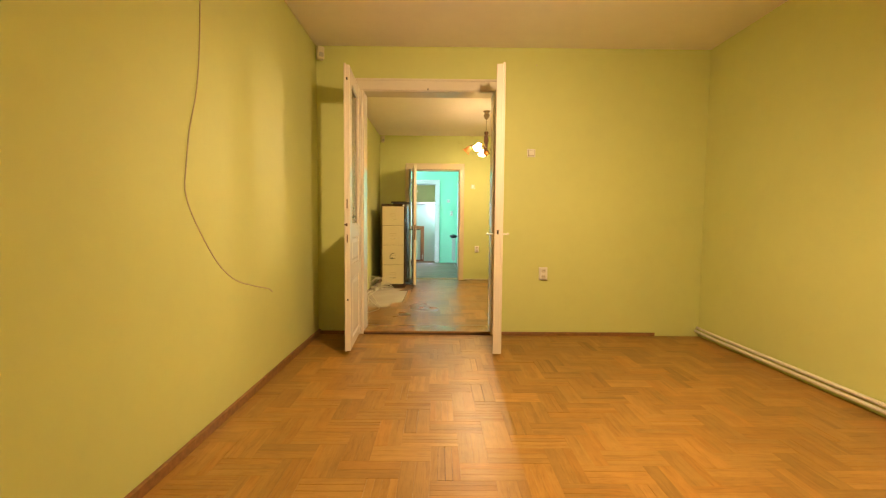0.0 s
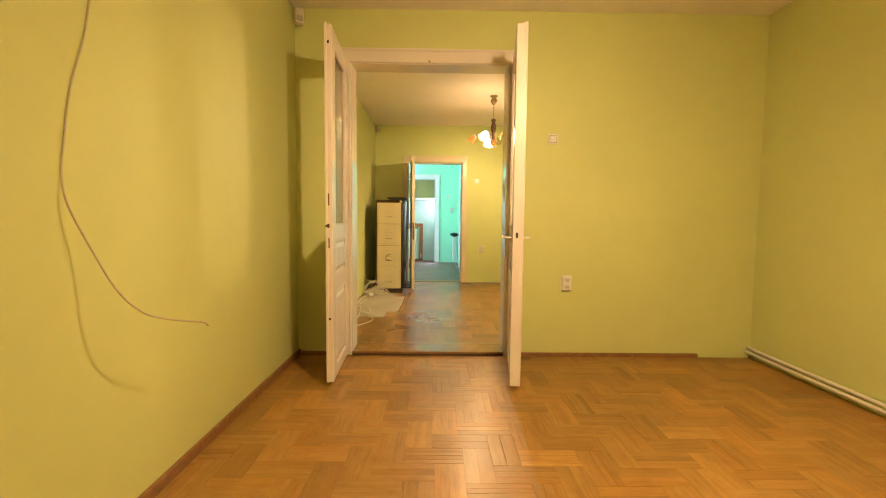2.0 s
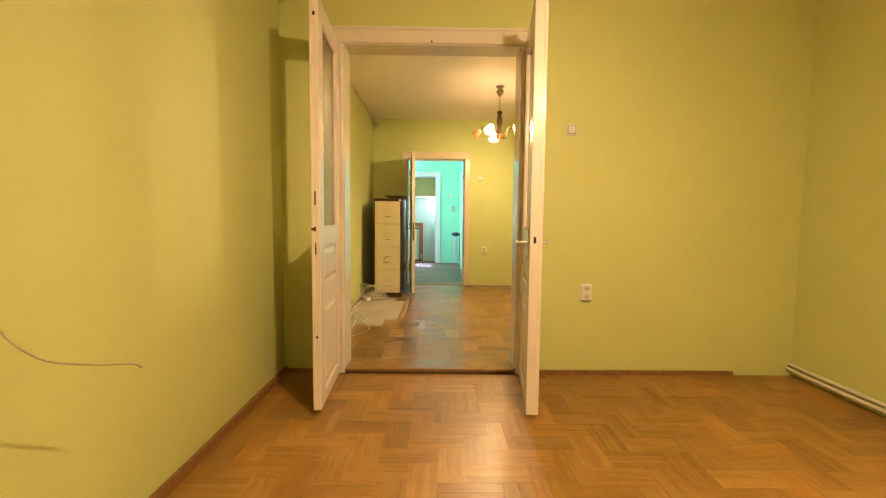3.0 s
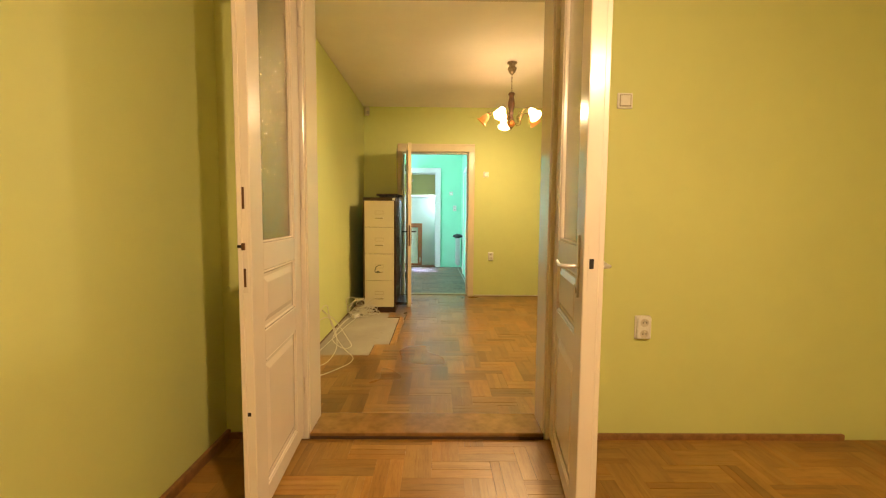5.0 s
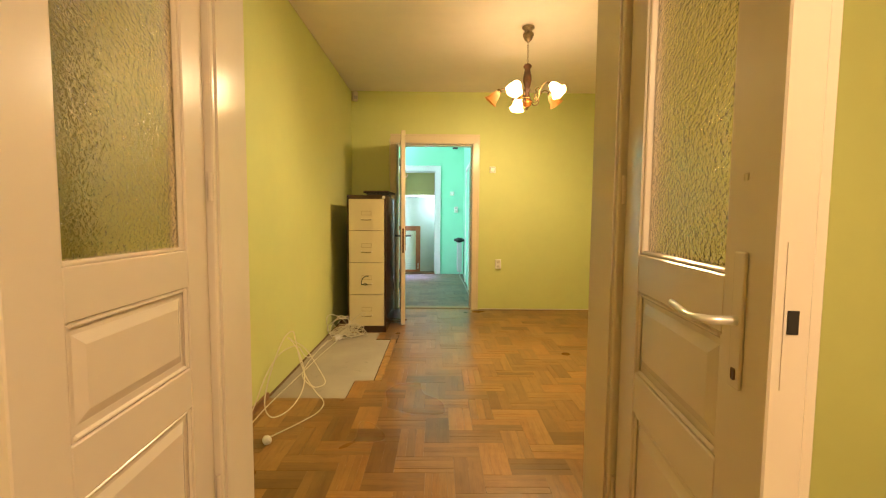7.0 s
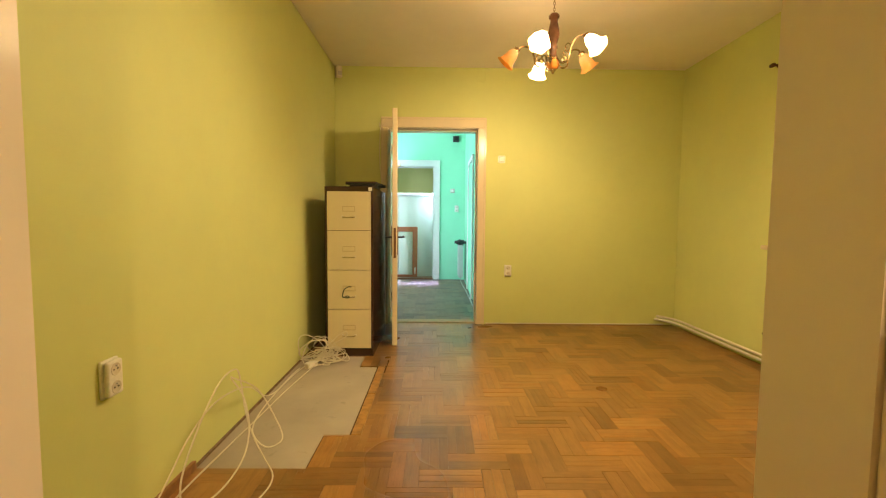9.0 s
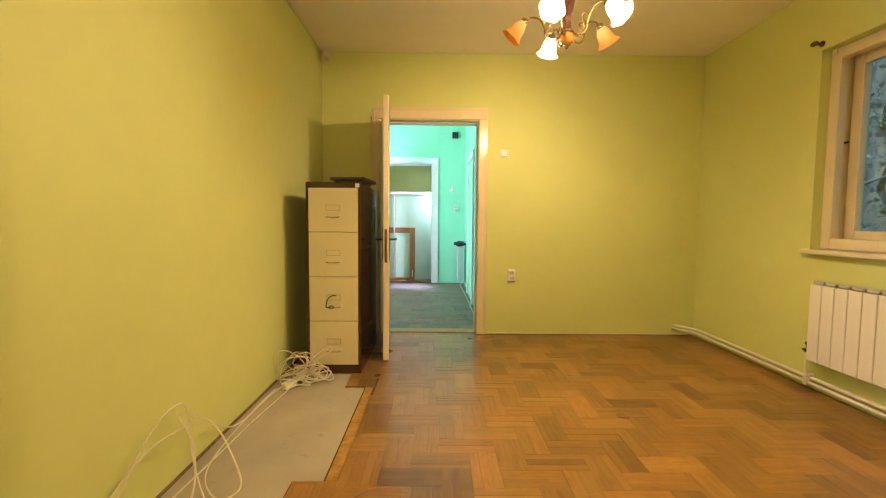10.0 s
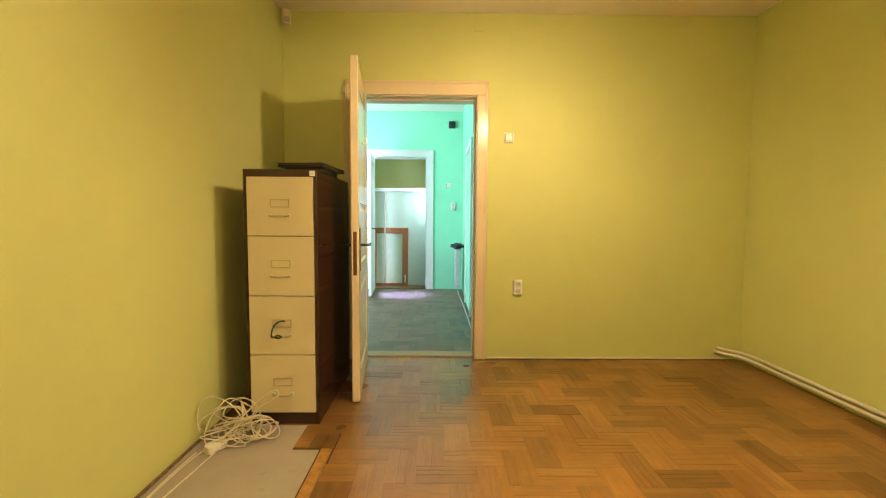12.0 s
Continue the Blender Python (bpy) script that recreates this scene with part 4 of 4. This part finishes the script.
motion_sensor((LEFT1 + 0.045, W1 - 0.065, 2.70), "small cream alarm sensor high in the corner")
motion_sensor((LEFT + 0.045, W2 - 0.065, 2.715), "small cream alarm sensor high in the corner")
for x, y0, y1 in ((LEFT1, BACK, W1 - 0.04), (LEFT, W1B, W2 - 0.04)):
    line = smooth_line([(x + 0.006, y0 + 0.01, CEIL - 0.012), (x + 0.006, y0 + (y1 - y0) * 0.3, CEIL - 0.016), (x + 0.006, y0 + (y1 - y0) * 0.7, CEIL - 0.012), (x + 0.007, y1 - 0.05, CEIL - 0.02), (x + 0.03, y1 + 0.01, CEIL - 0.05)], 10)
    tagged(link_mesh("alarm_wire", tube(bmesh.new(), line, 0.0035, 6), M["old_plastic"], None, True), "thin cream alarm wire along the top of the wall", "wire", "alarm wires")

# ---- loose cable hanging from the wall of the first room ----
hang = smooth_line([(-1.160, 2.680, 2.798), (-1.160, 2.690, 2.40), (-1.160, 2.680, 2.10), (-1.160, 2.662, 1.90), (-1.160, 2.627, 1.718), (-1.160, 2.566, 1.541), (-1.160, 2.529, 1.349), (-1.158, 2.515, 1.256), (-1.130, 2.502, 1.163), (-1.090, 2.532, 1.030), (-1.020, 2.540, 0.898), (-0.955, 2.565, 0.822), (-0.900, 2.630, 0.785), (-0.860, 2.725, 0.755), (-0.850, 2.752, 0.735)], 8)
tagged(link_mesh("hanging_cable", tube(bmesh.new(), hang, 0.0034, 8), M["wall_cable"], None, True), "loose off-white cable hanging down the wall, end free", "cable")

# cable beside the single doorway
line = smooth_line([(-0.655, W2 - 0.034, 2.20), (-0.66, W2 - 0.036, 2.16), (-0.64, W2 - 0.045, 2.165), (-0.652, W2 - 0.036, 2.10), (-0.660, W2 - 0.034, 1.9), (-0.655, W2 - 0.038, 1.75), (-0.640, W2 - 0.036, 1.6), (-0.62, W2 - 0.040, 1.3), (-0.63, W2 - 0.036, 0.6), (-0.63, W2 - 0.036, 0.02)], 8)
tagged(link_mesh("door_cable", tube(bmesh.new(), line, 0.004, 6), M["cable"], None, True), "thin white cable down the door casing", "cable")


# ---- extension cables on the floor ----
def floor_cable(name, points, r, label, mat="cable"):
    return tagged(link_mesh(name, tube(bmesh.new(), smooth_line(points, 8), r, 7), M[mat], None, True), label, "cable", "loose cables")


floor_cable("extension_cable", [(-0.905, 5.55, 0.02), (-0.86, 5.66, 0.006), (-0.80, 5.76, 0.005), (-0.745, 5.88, 0.005), (-0.75, 6.02, 0.006), (-0.84, 6.14, 0.03), (-0.925, 6.22, 0.10), (-0.985, 6.28, 0.20), (-1.03, 6.34, 0.31), (-1.045, 6.32, 0.385), (-1.07, 6.21, 0.36), (-1.09, 6.06, 0.22), (-1.07, 5.88, 0.07), (-1.0, 5.80, 0.008), (-0.93, 5.90, 0.008), (-0.90, 6.06, 0.06), (-0.93, 6.2, 0.14), (-1.0, 6.3, 0.25), (-1.07, 6.33, 0.33), (-1.10, 6.42, 0.30), (-1.02, 6.52, 0.20), (-0.90, 6.46, 0.06), (-0.83, 6.36, 0.0), (-0.88, 6.28, -0.002), (-0.98, 6.36, 0.02), (-1.05, 6.55, 0.01), (-1.09, 6.9, -0.002), (-1.085, 7.3, -0.002), (-1.04, 7.52, 0.01)], 0.0040, "white extension cable in loose loops on the floor")
floor_cable("extension_cable", [(-1.085, 5.32, 0.006), (-1.08, 5.6, 0.006), (-1.085, 5.9, 0.006), (-1.075, 6.2, 0.004), (-1.06, 6.6, -0.004), (-1.04, 7.0, -0.004), (-1.01, 7.3, -0.002), (-0.98, 7.5, 0.01)], 0.0040, "white cable lying along the foot of the wall")
floor_cable("extension_cable", [(-1.09, 5.62, 0.008), (-1.10, 5.80, 0.07), (-1.105, 6.0, 0.19), (-1.09, 6.18, 0.262), (-1.06, 6.36, 0.265), (-1.075, 6.55, 0.20), (-1.105, 6.70, 0.12), (-1.11, 6.84, 0.03), (-1.10, 7.0, -0.003), (-1.10, 7.25, -0.003), (-1.09, 7.45, -0.003)], 0.0036, "white cable arched against the wall")
plug = thing("mains_plug", (-0.912, 5.515, 0.022), "round white mains plug at the cable's end", "plug", 35)
part("plug_body", disc_stack(bmesh.new(), pose(0, 0, 0, -90, 0, 0), [(0.018, -0.02), (0.022, -0.016), (0.022, 0.004), (0.013, 0.022), (0.007, 0.036)], 16), M["plastic"], plug, "", True)
for dx in (-0.0095, 0.0095):
    part("pin", disc_stack(bmesh.new(), pose(dx, -0.02, 0, 90, 0, 0), [(0.0024, 0), (0.0024, 0.019)], 8), M["steel"], plug)

def coil(cx, cy, rings, spread, lift, seed):
    """Loose round loops, each with its own middle, size and tilt."""
    r = random.Random(seed)
    pts = []
    for k in range(rings):
        ox, oy = r.gauss(0, spread * 0.28), r.gauss(0, spread * 0.2)
        ra, rb = spread * r.uniform(0.45, 0.95), spread * r.uniform(0.35, 0.7)
        tip, lean, base = r.uniform(0, 6.28), lift * r.uniform(0.1, 1.0), r.uniform(0.0, 0.03)
        turn = r.uniform(0, 6.28)
        for i in range(9):
            a = turn + 2 * math.pi * i / 9
            z = base + lean * (0.5 + 0.5 * math.cos(a - tip))
            pts.append((max(-1.125, cx + ox + ra * math.cos(a)), min(7.725, cy + oy + rb * math.sin(a)), z))
    return pts


floor_cable("coiled_cable", coil(-0.95, 7.60, 7, 0.14, 0.19, 3), 0.0036, "tangled bundle of white cable before the cabinet")
floor_cable("coiled_cable", coil(-0.97, 7.57, 6, 0.14, 0.24, 8), 0.0034, "tangled bundle of white cable before the cabinet")
floor_cable("coiled_cable", [(-1.02, 7.5, 0.0), (-0.97, 7.56, 0.06), (-0.90, 7.62, 0.14), (-0.82, 7.66, 0.21), (-0.775, 7.67, 0.225), (-0.765, 7.67, 0.20), (-0.80, 7.66, 0.17), (-0.88, 7.64, 0.12), (-0.90, 7.60, 0.03)], 0.0044, "raised loop of white cable before the cabinet")
floor_cable("coiled_cable", coil(-0.86, 7.60, 5, 0.12, 0.12, 13), 0.0036, "tangled bundle of white cable before the cabinet")
strip = thing("socket_strip", (-1.02, 7.45, -0.006), "white extension socket lying among tangled cables", "extension socket", 62)
part("casing", box(bmesh.new(), -0.02, 0.08, -0.028, 0.028, 0.0, 0.048, 0.014, 3), M["plastic"], strip)
part("socket_face", disc_stack(bmesh.new(), pose(-0.02, 0, 0.021, 0, -90, 0), [(0.020, 0), (0.020, 0.003), (0.015, 0.0035)], 16), M["old_plastic"], strip)

# ---- hall things ----
sign = thing("black_device", (0.313, HB, 2.728), "small black device mounted high on the hall wall", "device")
part("casing", box(bmesh.new(), -0.055, 0.055, -0.05, 0.0, -0.055, 0.055, 0.008, 2), M["black"], sign)
part("lens", disc_stack(bmesh.new(), pose(0.0, -0.05, 0.0, 90, 0, 0), [(0.03, 0), (0.03, 0.012), (0.02, 0.014)], 16), M["dark"], sign)

hrad = thing("hall_radiator", (HR - 0.14, 12.02, 0.11), "narrow hall radiator on the side wall, shade put into its grey", "radiator")
for i in range(5):
    part("section", box(bmesh.new(), 0.0, 0.09, 0.085 * i, 0.085 * i + 0.05, 0.0, 0.60, 0.012, 2), M["hall_metal_shaded"], hrad)
    part("fin", box(bmesh.new(), 0.03, 0.06, 0.085 * i + 0.052, 0.085 * i + 0.083, 0.02, 0.58, 0.004), M["grille"], hrad, "grey shadowed web")
part("feed_pipe", tube(bmesh.new(), smooth_line([(0.045, -0.03, 0.04), (0.045, -0.03, -0.04), (0.05, -0.2, -0.075), (0.08, -1.2, -0.08), (0.09, -2.6, -0.08)], 6), 0.007, 8), M["grille"], hrad, "", True)
bag = thing("black_object", (HR - 0.10, 12.10, 0.71), "small crumpled black item on the hall radiator", "clothing")
bm = bmesh.new()
r = bmesh.ops.create_icosphere(bm, subdivisions=3, radius=1)
for v in bm.verts:
    n = noise.noise(v.co * 2.3)
    v.co = Vector((v.co.x * 0.10, v.co.y * 0.13, v.co.z * 0.045)) * (1 + 0.55 * n)
lowest = min(v.co.z for v in bm.verts)
for v in bm.verts:
    v.co.z -= lowest
part("fabric", bm, M["black"], bag, "", True)

wf = thing("wooden_sash_frame", (-0.77, 12.90, 0.0), "red-brown wooden sash frame leaning against the bulkhead", "sash frame")
wf.matrix_basis = pose(-0.77, 12.90, 0.0, -5, 0, 0)
part("stile", box(bmesh.new(), -0.33, -0.23, 0, 0.04, 0, 1.03, 0.004), M["redbrown"], wf)
part("stile", box(bmesh.new(), 0.23, 0.33, 0, 0.04, 0, 1.03, 0.004), M["redbrown"], wf)
part("rail", box(bmesh.new(), -0.23, 0.23, 0.001, 0.039, 0.93, 1.03, 0.004), M["redbrown"], wf)
part("rail", box(bmesh.new(), -0.23, 0.23, 0.001, 0.039, 0.0, 0.05, 0.004), M["redbrown"], wf)
part("pane", boxes((-0.23, 0.23, 0.018, 0.021, 0.05, 0.93)), M["pane"], wf).visible_shadow = False
part("handle", tube(bmesh.new(), smooth_line([(0.285, 0, 0.19), (0.285, -0.03, 0.19), (0.285, -0.04, 0.16), (0.285, -0.04, 0.07)], 5), 0.010, 8), M["plastic"], wf, "white plastic handle", True)
tagged(link_mesh("alcove_pipe", tube(bmesh.new(), [Vector((-0.85, 12.985, 0.0)), Vector((-0.85, 12.985, 1.655))], 0.013, 10), M["pipe"], None, True), "thin white vertical pipe before the bulkhead", "pipe")


# ---- outside the window ----
structure("ground", boxes((-400, 400, -400, 400, -1.3, -1.2)), M["grass"], "grassy ground outside", "ground")


def tree(x, y, high, seed):
    r = random.Random(seed)
    head = thing("tree", (x, y, -1.2), "leafy green tree outside the window", "tree", group="trees")
    trunk = bmesh.new()
    tube(trunk, smooth_line([(0, 0, 0), (0.1, 0.05, high * 0.3), (-0.05, 0.1, high * 0.6), (0.05, 0, high * 0.92)], 5), 0.34, 11, 0.08)
    limbs = []
    for i in range(11):
        z = high * r.uniform(0.15, 0.85)
        a = r.uniform(0, 6.28)
        d = r.uniform(1.0, 2.4) * (1.1 - z / high * 0.6)
        tip = (d * math.cos(a), d * math.sin(a), z + r.uniform(0.1, 0.9))
        tube(trunk, smooth_line([(0, 0, z), (tip[0] * 0.5, tip[1] * 0.5, z + 0.3), tip], 4), 0.06, 6, 0.012)
        limbs.append((tip, z))
    part("trunk", trunk, M["bark"], head, "rough brown bark", True)
    verts, faces = [], []
    for k in range(1700):
        tip, z = r.choice(limbs)
        s = r.uniform(0.2, 1.15)
        c = Vector((tip[0] * s + r.gauss(0, 0.34), tip[1] * s + r.gauss(0, 0.34), z + (tip[2] - z) * s + r.gauss(0, 0.34)))
        u = Vector((r.gauss(0, 1), r.gauss(0, 1), r.gauss(0, 0.6))).normalized()
        w = u.orthogonal().normalized()
        l = r.uniform(0.025, 0.06)
        i = len(verts)
        verts += [c - u * l, c + w * l * 0.45, c + u * l, c - w * l * 0.45]
        faces.append((i, i + 1, i + 2, i + 3))
    me = bpy.data.meshes.new("crown")
    me.from_pydata(verts, [], faces)
    me.materials.append(M["leaves"])
    crown = new("crown", me)
    crown.parent = head


for k, (x, y, h) in enumerate(((8.0, 12.3, 9.0), (9.4, 16.2, 9.5), (6.6, 12.9, 7.0), (12.0, 15.0, 10.0))):
    tree(x, y, h, 20 + k)


def woods_material():
    """Far foliage that glows, its daylight put into the colour, with bright gaps of sky."""
    m, nt, b = material("glowing_woods")
    n1 = noise_node(nt, 0.30, 6, 0.72)
    r1 = ramp(nt, n1.outputs["Fac"], [(0.30, (0.012, 0.060, 0.065)), (0.50, (0.045, 0.16, 0.17)), (0.58, (0.09, 0.32, 0.28)), (0.68, (0.50, 0.95, 0.70))])
    b.inputs["Base Color"].default_value = (0.02, 0.05, 0.04, 1)
    nt.links.new(r1.outputs["Color"], b.inputs["Emission Color"])
    b.inputs["Emission Strength"].default_value = 1.5
    return m


structure("backdrop", boxes((56, 56.2, 20, 120, -1.2, 45)), woods_material(), "glowing backdrop of distant green woods beyond the garden", "backdrop")


# ---- parquet, block by block ----
def herringbone(x0, x1, y0, y1, long, wide, n, ox, oy):
    """Axis-aligned herringbone of blocks, each of n strips: rows of (x0, x1, y0, y1, lengthwise along x)."""
    out, pick = [], random.Random(n + int(100 * oy))
    reach = int((x1 - x0 + y1 - y0) / wide) + 8
    for i in range(-reach, reach):
        for j in range(-40, 40):
            bx, by = ox + i * wide + j * long, oy + i * wide - j * long
            if bx > x1 + long or bx < x0 - 2 * long or by > y1 + long or by < y0 - 2 * long:
                continue
            for k in range(m := pick.choice((n, n, n - 1, n - 1, n + 1))):
                s = wide / m
                out.append((bx, bx + long, by + k * s, by + (k + 1) * s, True, (i, j, 0)))
            for k in range(m := pick.choice((n, n, n - 1, n - 1, n + 1))):
                s = wide / m
                out.append((bx + k * s, bx + (k + 1) * s, by + wide, by + wide + long, False, (i, j, 1)))
    return out


def clip(r, x0, x1, y0, y1, holes):
    """What is left of a strip inside the room and outside the holes, as pieces."""
    left = [(max(r[0], x0), min(r[1], x1), max(r[2], y0), min(r[3], y1))]
    for hx0, hx1, hy0, hy1 in holes:
        out = []
        for a, b, c, d in left:
            if a < hx1 and b > hx0 and c < hy1 and d > hy0:
                lo, hi = max(a, hx0), min(b, hx1)
                out += [(a, hx0, c, d), (hx1, b, c, d), (lo, hi, c, hy0), (lo, hi, hy1, d)]
            else:
                out.append((a, b, c, d))
        left = out
    return [(a, b, c, d, r[4], r[5]) for a, b, c, d in left if b - a > 0.012 and d - c > 0.012]


def stick_mesh(long, wide, gap, r):
    """A thin bevelled strip, centred, lengthwise along x, with UVs in metres."""
    l, w, e = long / 2 - gap, wide / 2 - gap, 0.00025
    base = [(-l, -w, -0.012), (l, -w, -0.012), (l, w, -0.012), (-l, w, -0.012)]
    mid = [(-l, -w, -e), (l, -w, -e), (l, w, -e), (-l, w, -e)]
    t = [r.uniform(-0.0006, 0.0006) for _ in range(4)]
    top = [(-l + e, -w + e, t[0]), (l - e, -w + e, t[1]), (l - e, w - e, t[2]), (-l + e, w - e, t[3])]
    verts = base + mid + top
    faces = [(8, 9, 10, 11)]
    for k in range(4):
        q = (k + 1) % 4
        faces += [(4 + k, 4 + q, 8 + q, 8 + k), (k, q, 4 + q, 4 + k)]
    return verts, faces


def parquet(name, x0, x1, y0, y1, z, long, wide, n, mat, near, label, seed, holes=(), offset=(0.0, 0.0), spread=0.15):
    r = random.Random(seed)
    slab_boxes = [(x0 - 0.001, x1 + 0.001, y0, y1, z - 0.2, z - 0.011)]
    slab = structure(name, boxes(*slab_boxes), M["sub"], label, "floor")
    strips = [c for s in herringbone(x0, x1, y0, y1, long, wide, n, x0 + offset[0], y0 + offset[1]) for c in clip(s, x0, x1, y0, y1, holes)]
    close, far = [], []
    for s in strips:
        cx, cy = (s[0] + s[1]) / 2, (s[2] + s[3]) / 2
        (close if near[0] < cx < near[1] and near[2] < cy < near[3] and len(close) < 300 else far).append(s)
    shared, tones = {}, {}

    def tone_of(s):
        if s[5] not in tones:
            tones[s[5]] = min(1, max(0, r.gauss(0.56, spread)))
        return min(1, max(0.14, tones[s[5]] + r.gauss(0, 0.11)))

    for s in close:
        a, b = (s[1] - s[0], s[3] - s[2]) if s[4] else (s[3] - s[2], s[1] - s[0])
        key = (round(a, 3), round(b, 3), r.choice((0, 0, 0, 1, 1, 1, 2)))
        if key not in shared:
            v, f = stick_mesh(a, b, (0.00004, 0.00014, 0.0012)[key[2]], r)
            me = bpy.data.meshes.new("parquet_block")
            me.from_pydata(v, [], f)
            uv = me.uv_layers.new()
            for loop in me.loops:
                co = me.vertices[loop.vertex_index].co
                uv.data[loop.index].uv = (co.x, co.y)
            me.materials.append(mat)
            shared[key] = me
        ob = new("parquet_block", shared[key])
        ob.matrix_basis = pose((s[0] + s[1]) / 2, (s[2] + s[3]) / 2, z, 0, 0, 0 if s[4] else 90)
        ob.parent = slab
        t = tone_of(s)
        ob.color = (t, t, t, 1)
    verts, faces, uvs, shade = [], [], [], []
    for s in far:
        a, b = (s[1] - s[0], s[3] - s[2]) if s[4] else (s[3] - s[2], s[1] - s[0])
        v, f = stick_mesh(a, b, r.choice((0.00004, 0.00004, 0.00004, 0.00014, 0.00014, 0.00014, 0.0013)), r)
        cx, cy, i = (s[0] + s[1]) / 2, (s[2] + s[3]) / 2, len(verts)
        shade += [tone_of(s)] * len(v)
        for p in v:
            verts.append((cx + p[0], cy + p[1], z + p[2]) if s[4] else (cx - p[1], cy + p[0], z + p[2]))
        for q in f:
            faces.append(tuple(i + k for k in q))
            uvs += [(v[k][0], v[k][1]) for k in q]
    me = bpy.data.meshes.new("parquet_blocks")
    me.from_pydata(verts, [], faces)
    uv = me.uv_layers.new()
    for loop, q in zip(me.loops, uvs):
        uv.data[loop.index].uv = q
    me.materials.append(mat)
    attr = me.attributes.new("tone", "FLOAT", "POINT")
    attr.data.foreach_set("value", shade)
    rest = new("parquet_blocks", me)
    rest.color = (0, 0, 0, 1)
    rest.parent = slab
    tagged(rest, "", "", "", "stuff")
    return slab


SCREED = [(LEFT - 0.01, -0.625, 6.09, 7.745), (-0.64, -0.485, 6.405, 7.49), (-0.50, -0.425, 6.405, 7.49)]
parquet("floor_front", LEFT1, RIGHT, BACK, W1 - 0.014, F1, 0.285, 0.135, 3, M["oak1"], (-0.95, 1.55, 1.75, 4.3), "honey brown herringbone oak parquet in the first room", 1)
parquet("floor_back", LEFT, RIGHT, W1B + 0.03, W2 + 0.032, F2, 0.285, 0.135, 3, M["oak2"], (-0.7, 1.1, 5.3, 7.9), "worn brown herringbone oak parquet in the second room", 2, SCREED, (0.1, 0.07), 0.24)
parquet("hall_floor", HL, HR, W2B - 0.018, HB + 0.001, F2, 0.285, 0.135, 3, M["oak3"], (-0.6, 0.45, 9.2, 12.5), "dull grey-brown herringbone parquet in the hall", 3, (), (0.05, 0.12), 0.32)

# bare screed where parquet is missing, and the plain board beside it
screed = bmesh.new()
box(screed, LEFT, -0.63, 6.095, 8.4, -0.0105, -0.0065)
box(screed, -0.63, -0.492, 6.41, 7.485, -0.0105, -0.0062)
structure("bare_screed", screed, M["screed"], "bare grey screed where the parquet is missing", "floor")
for y0, y1 in ((6.409, 6.95), (6.954, 7.487)):
    structure("edge_board", box(bmesh.new(), -0.481, -0.428, y0, y1, -0.012, 0.0005, 0.002), M["edge_wood"], "narrow plain floorboard beside the bare screed", "floorboard")
structure("wall_foot_gap", box(bmesh.new(), LEFT + 0.001, LEFT + 0.014, 6.10, 8.30, -0.0065, 0.008, 0.003), M["gap"], "rough brown strip at the wall's foot beside the screed", "trim")
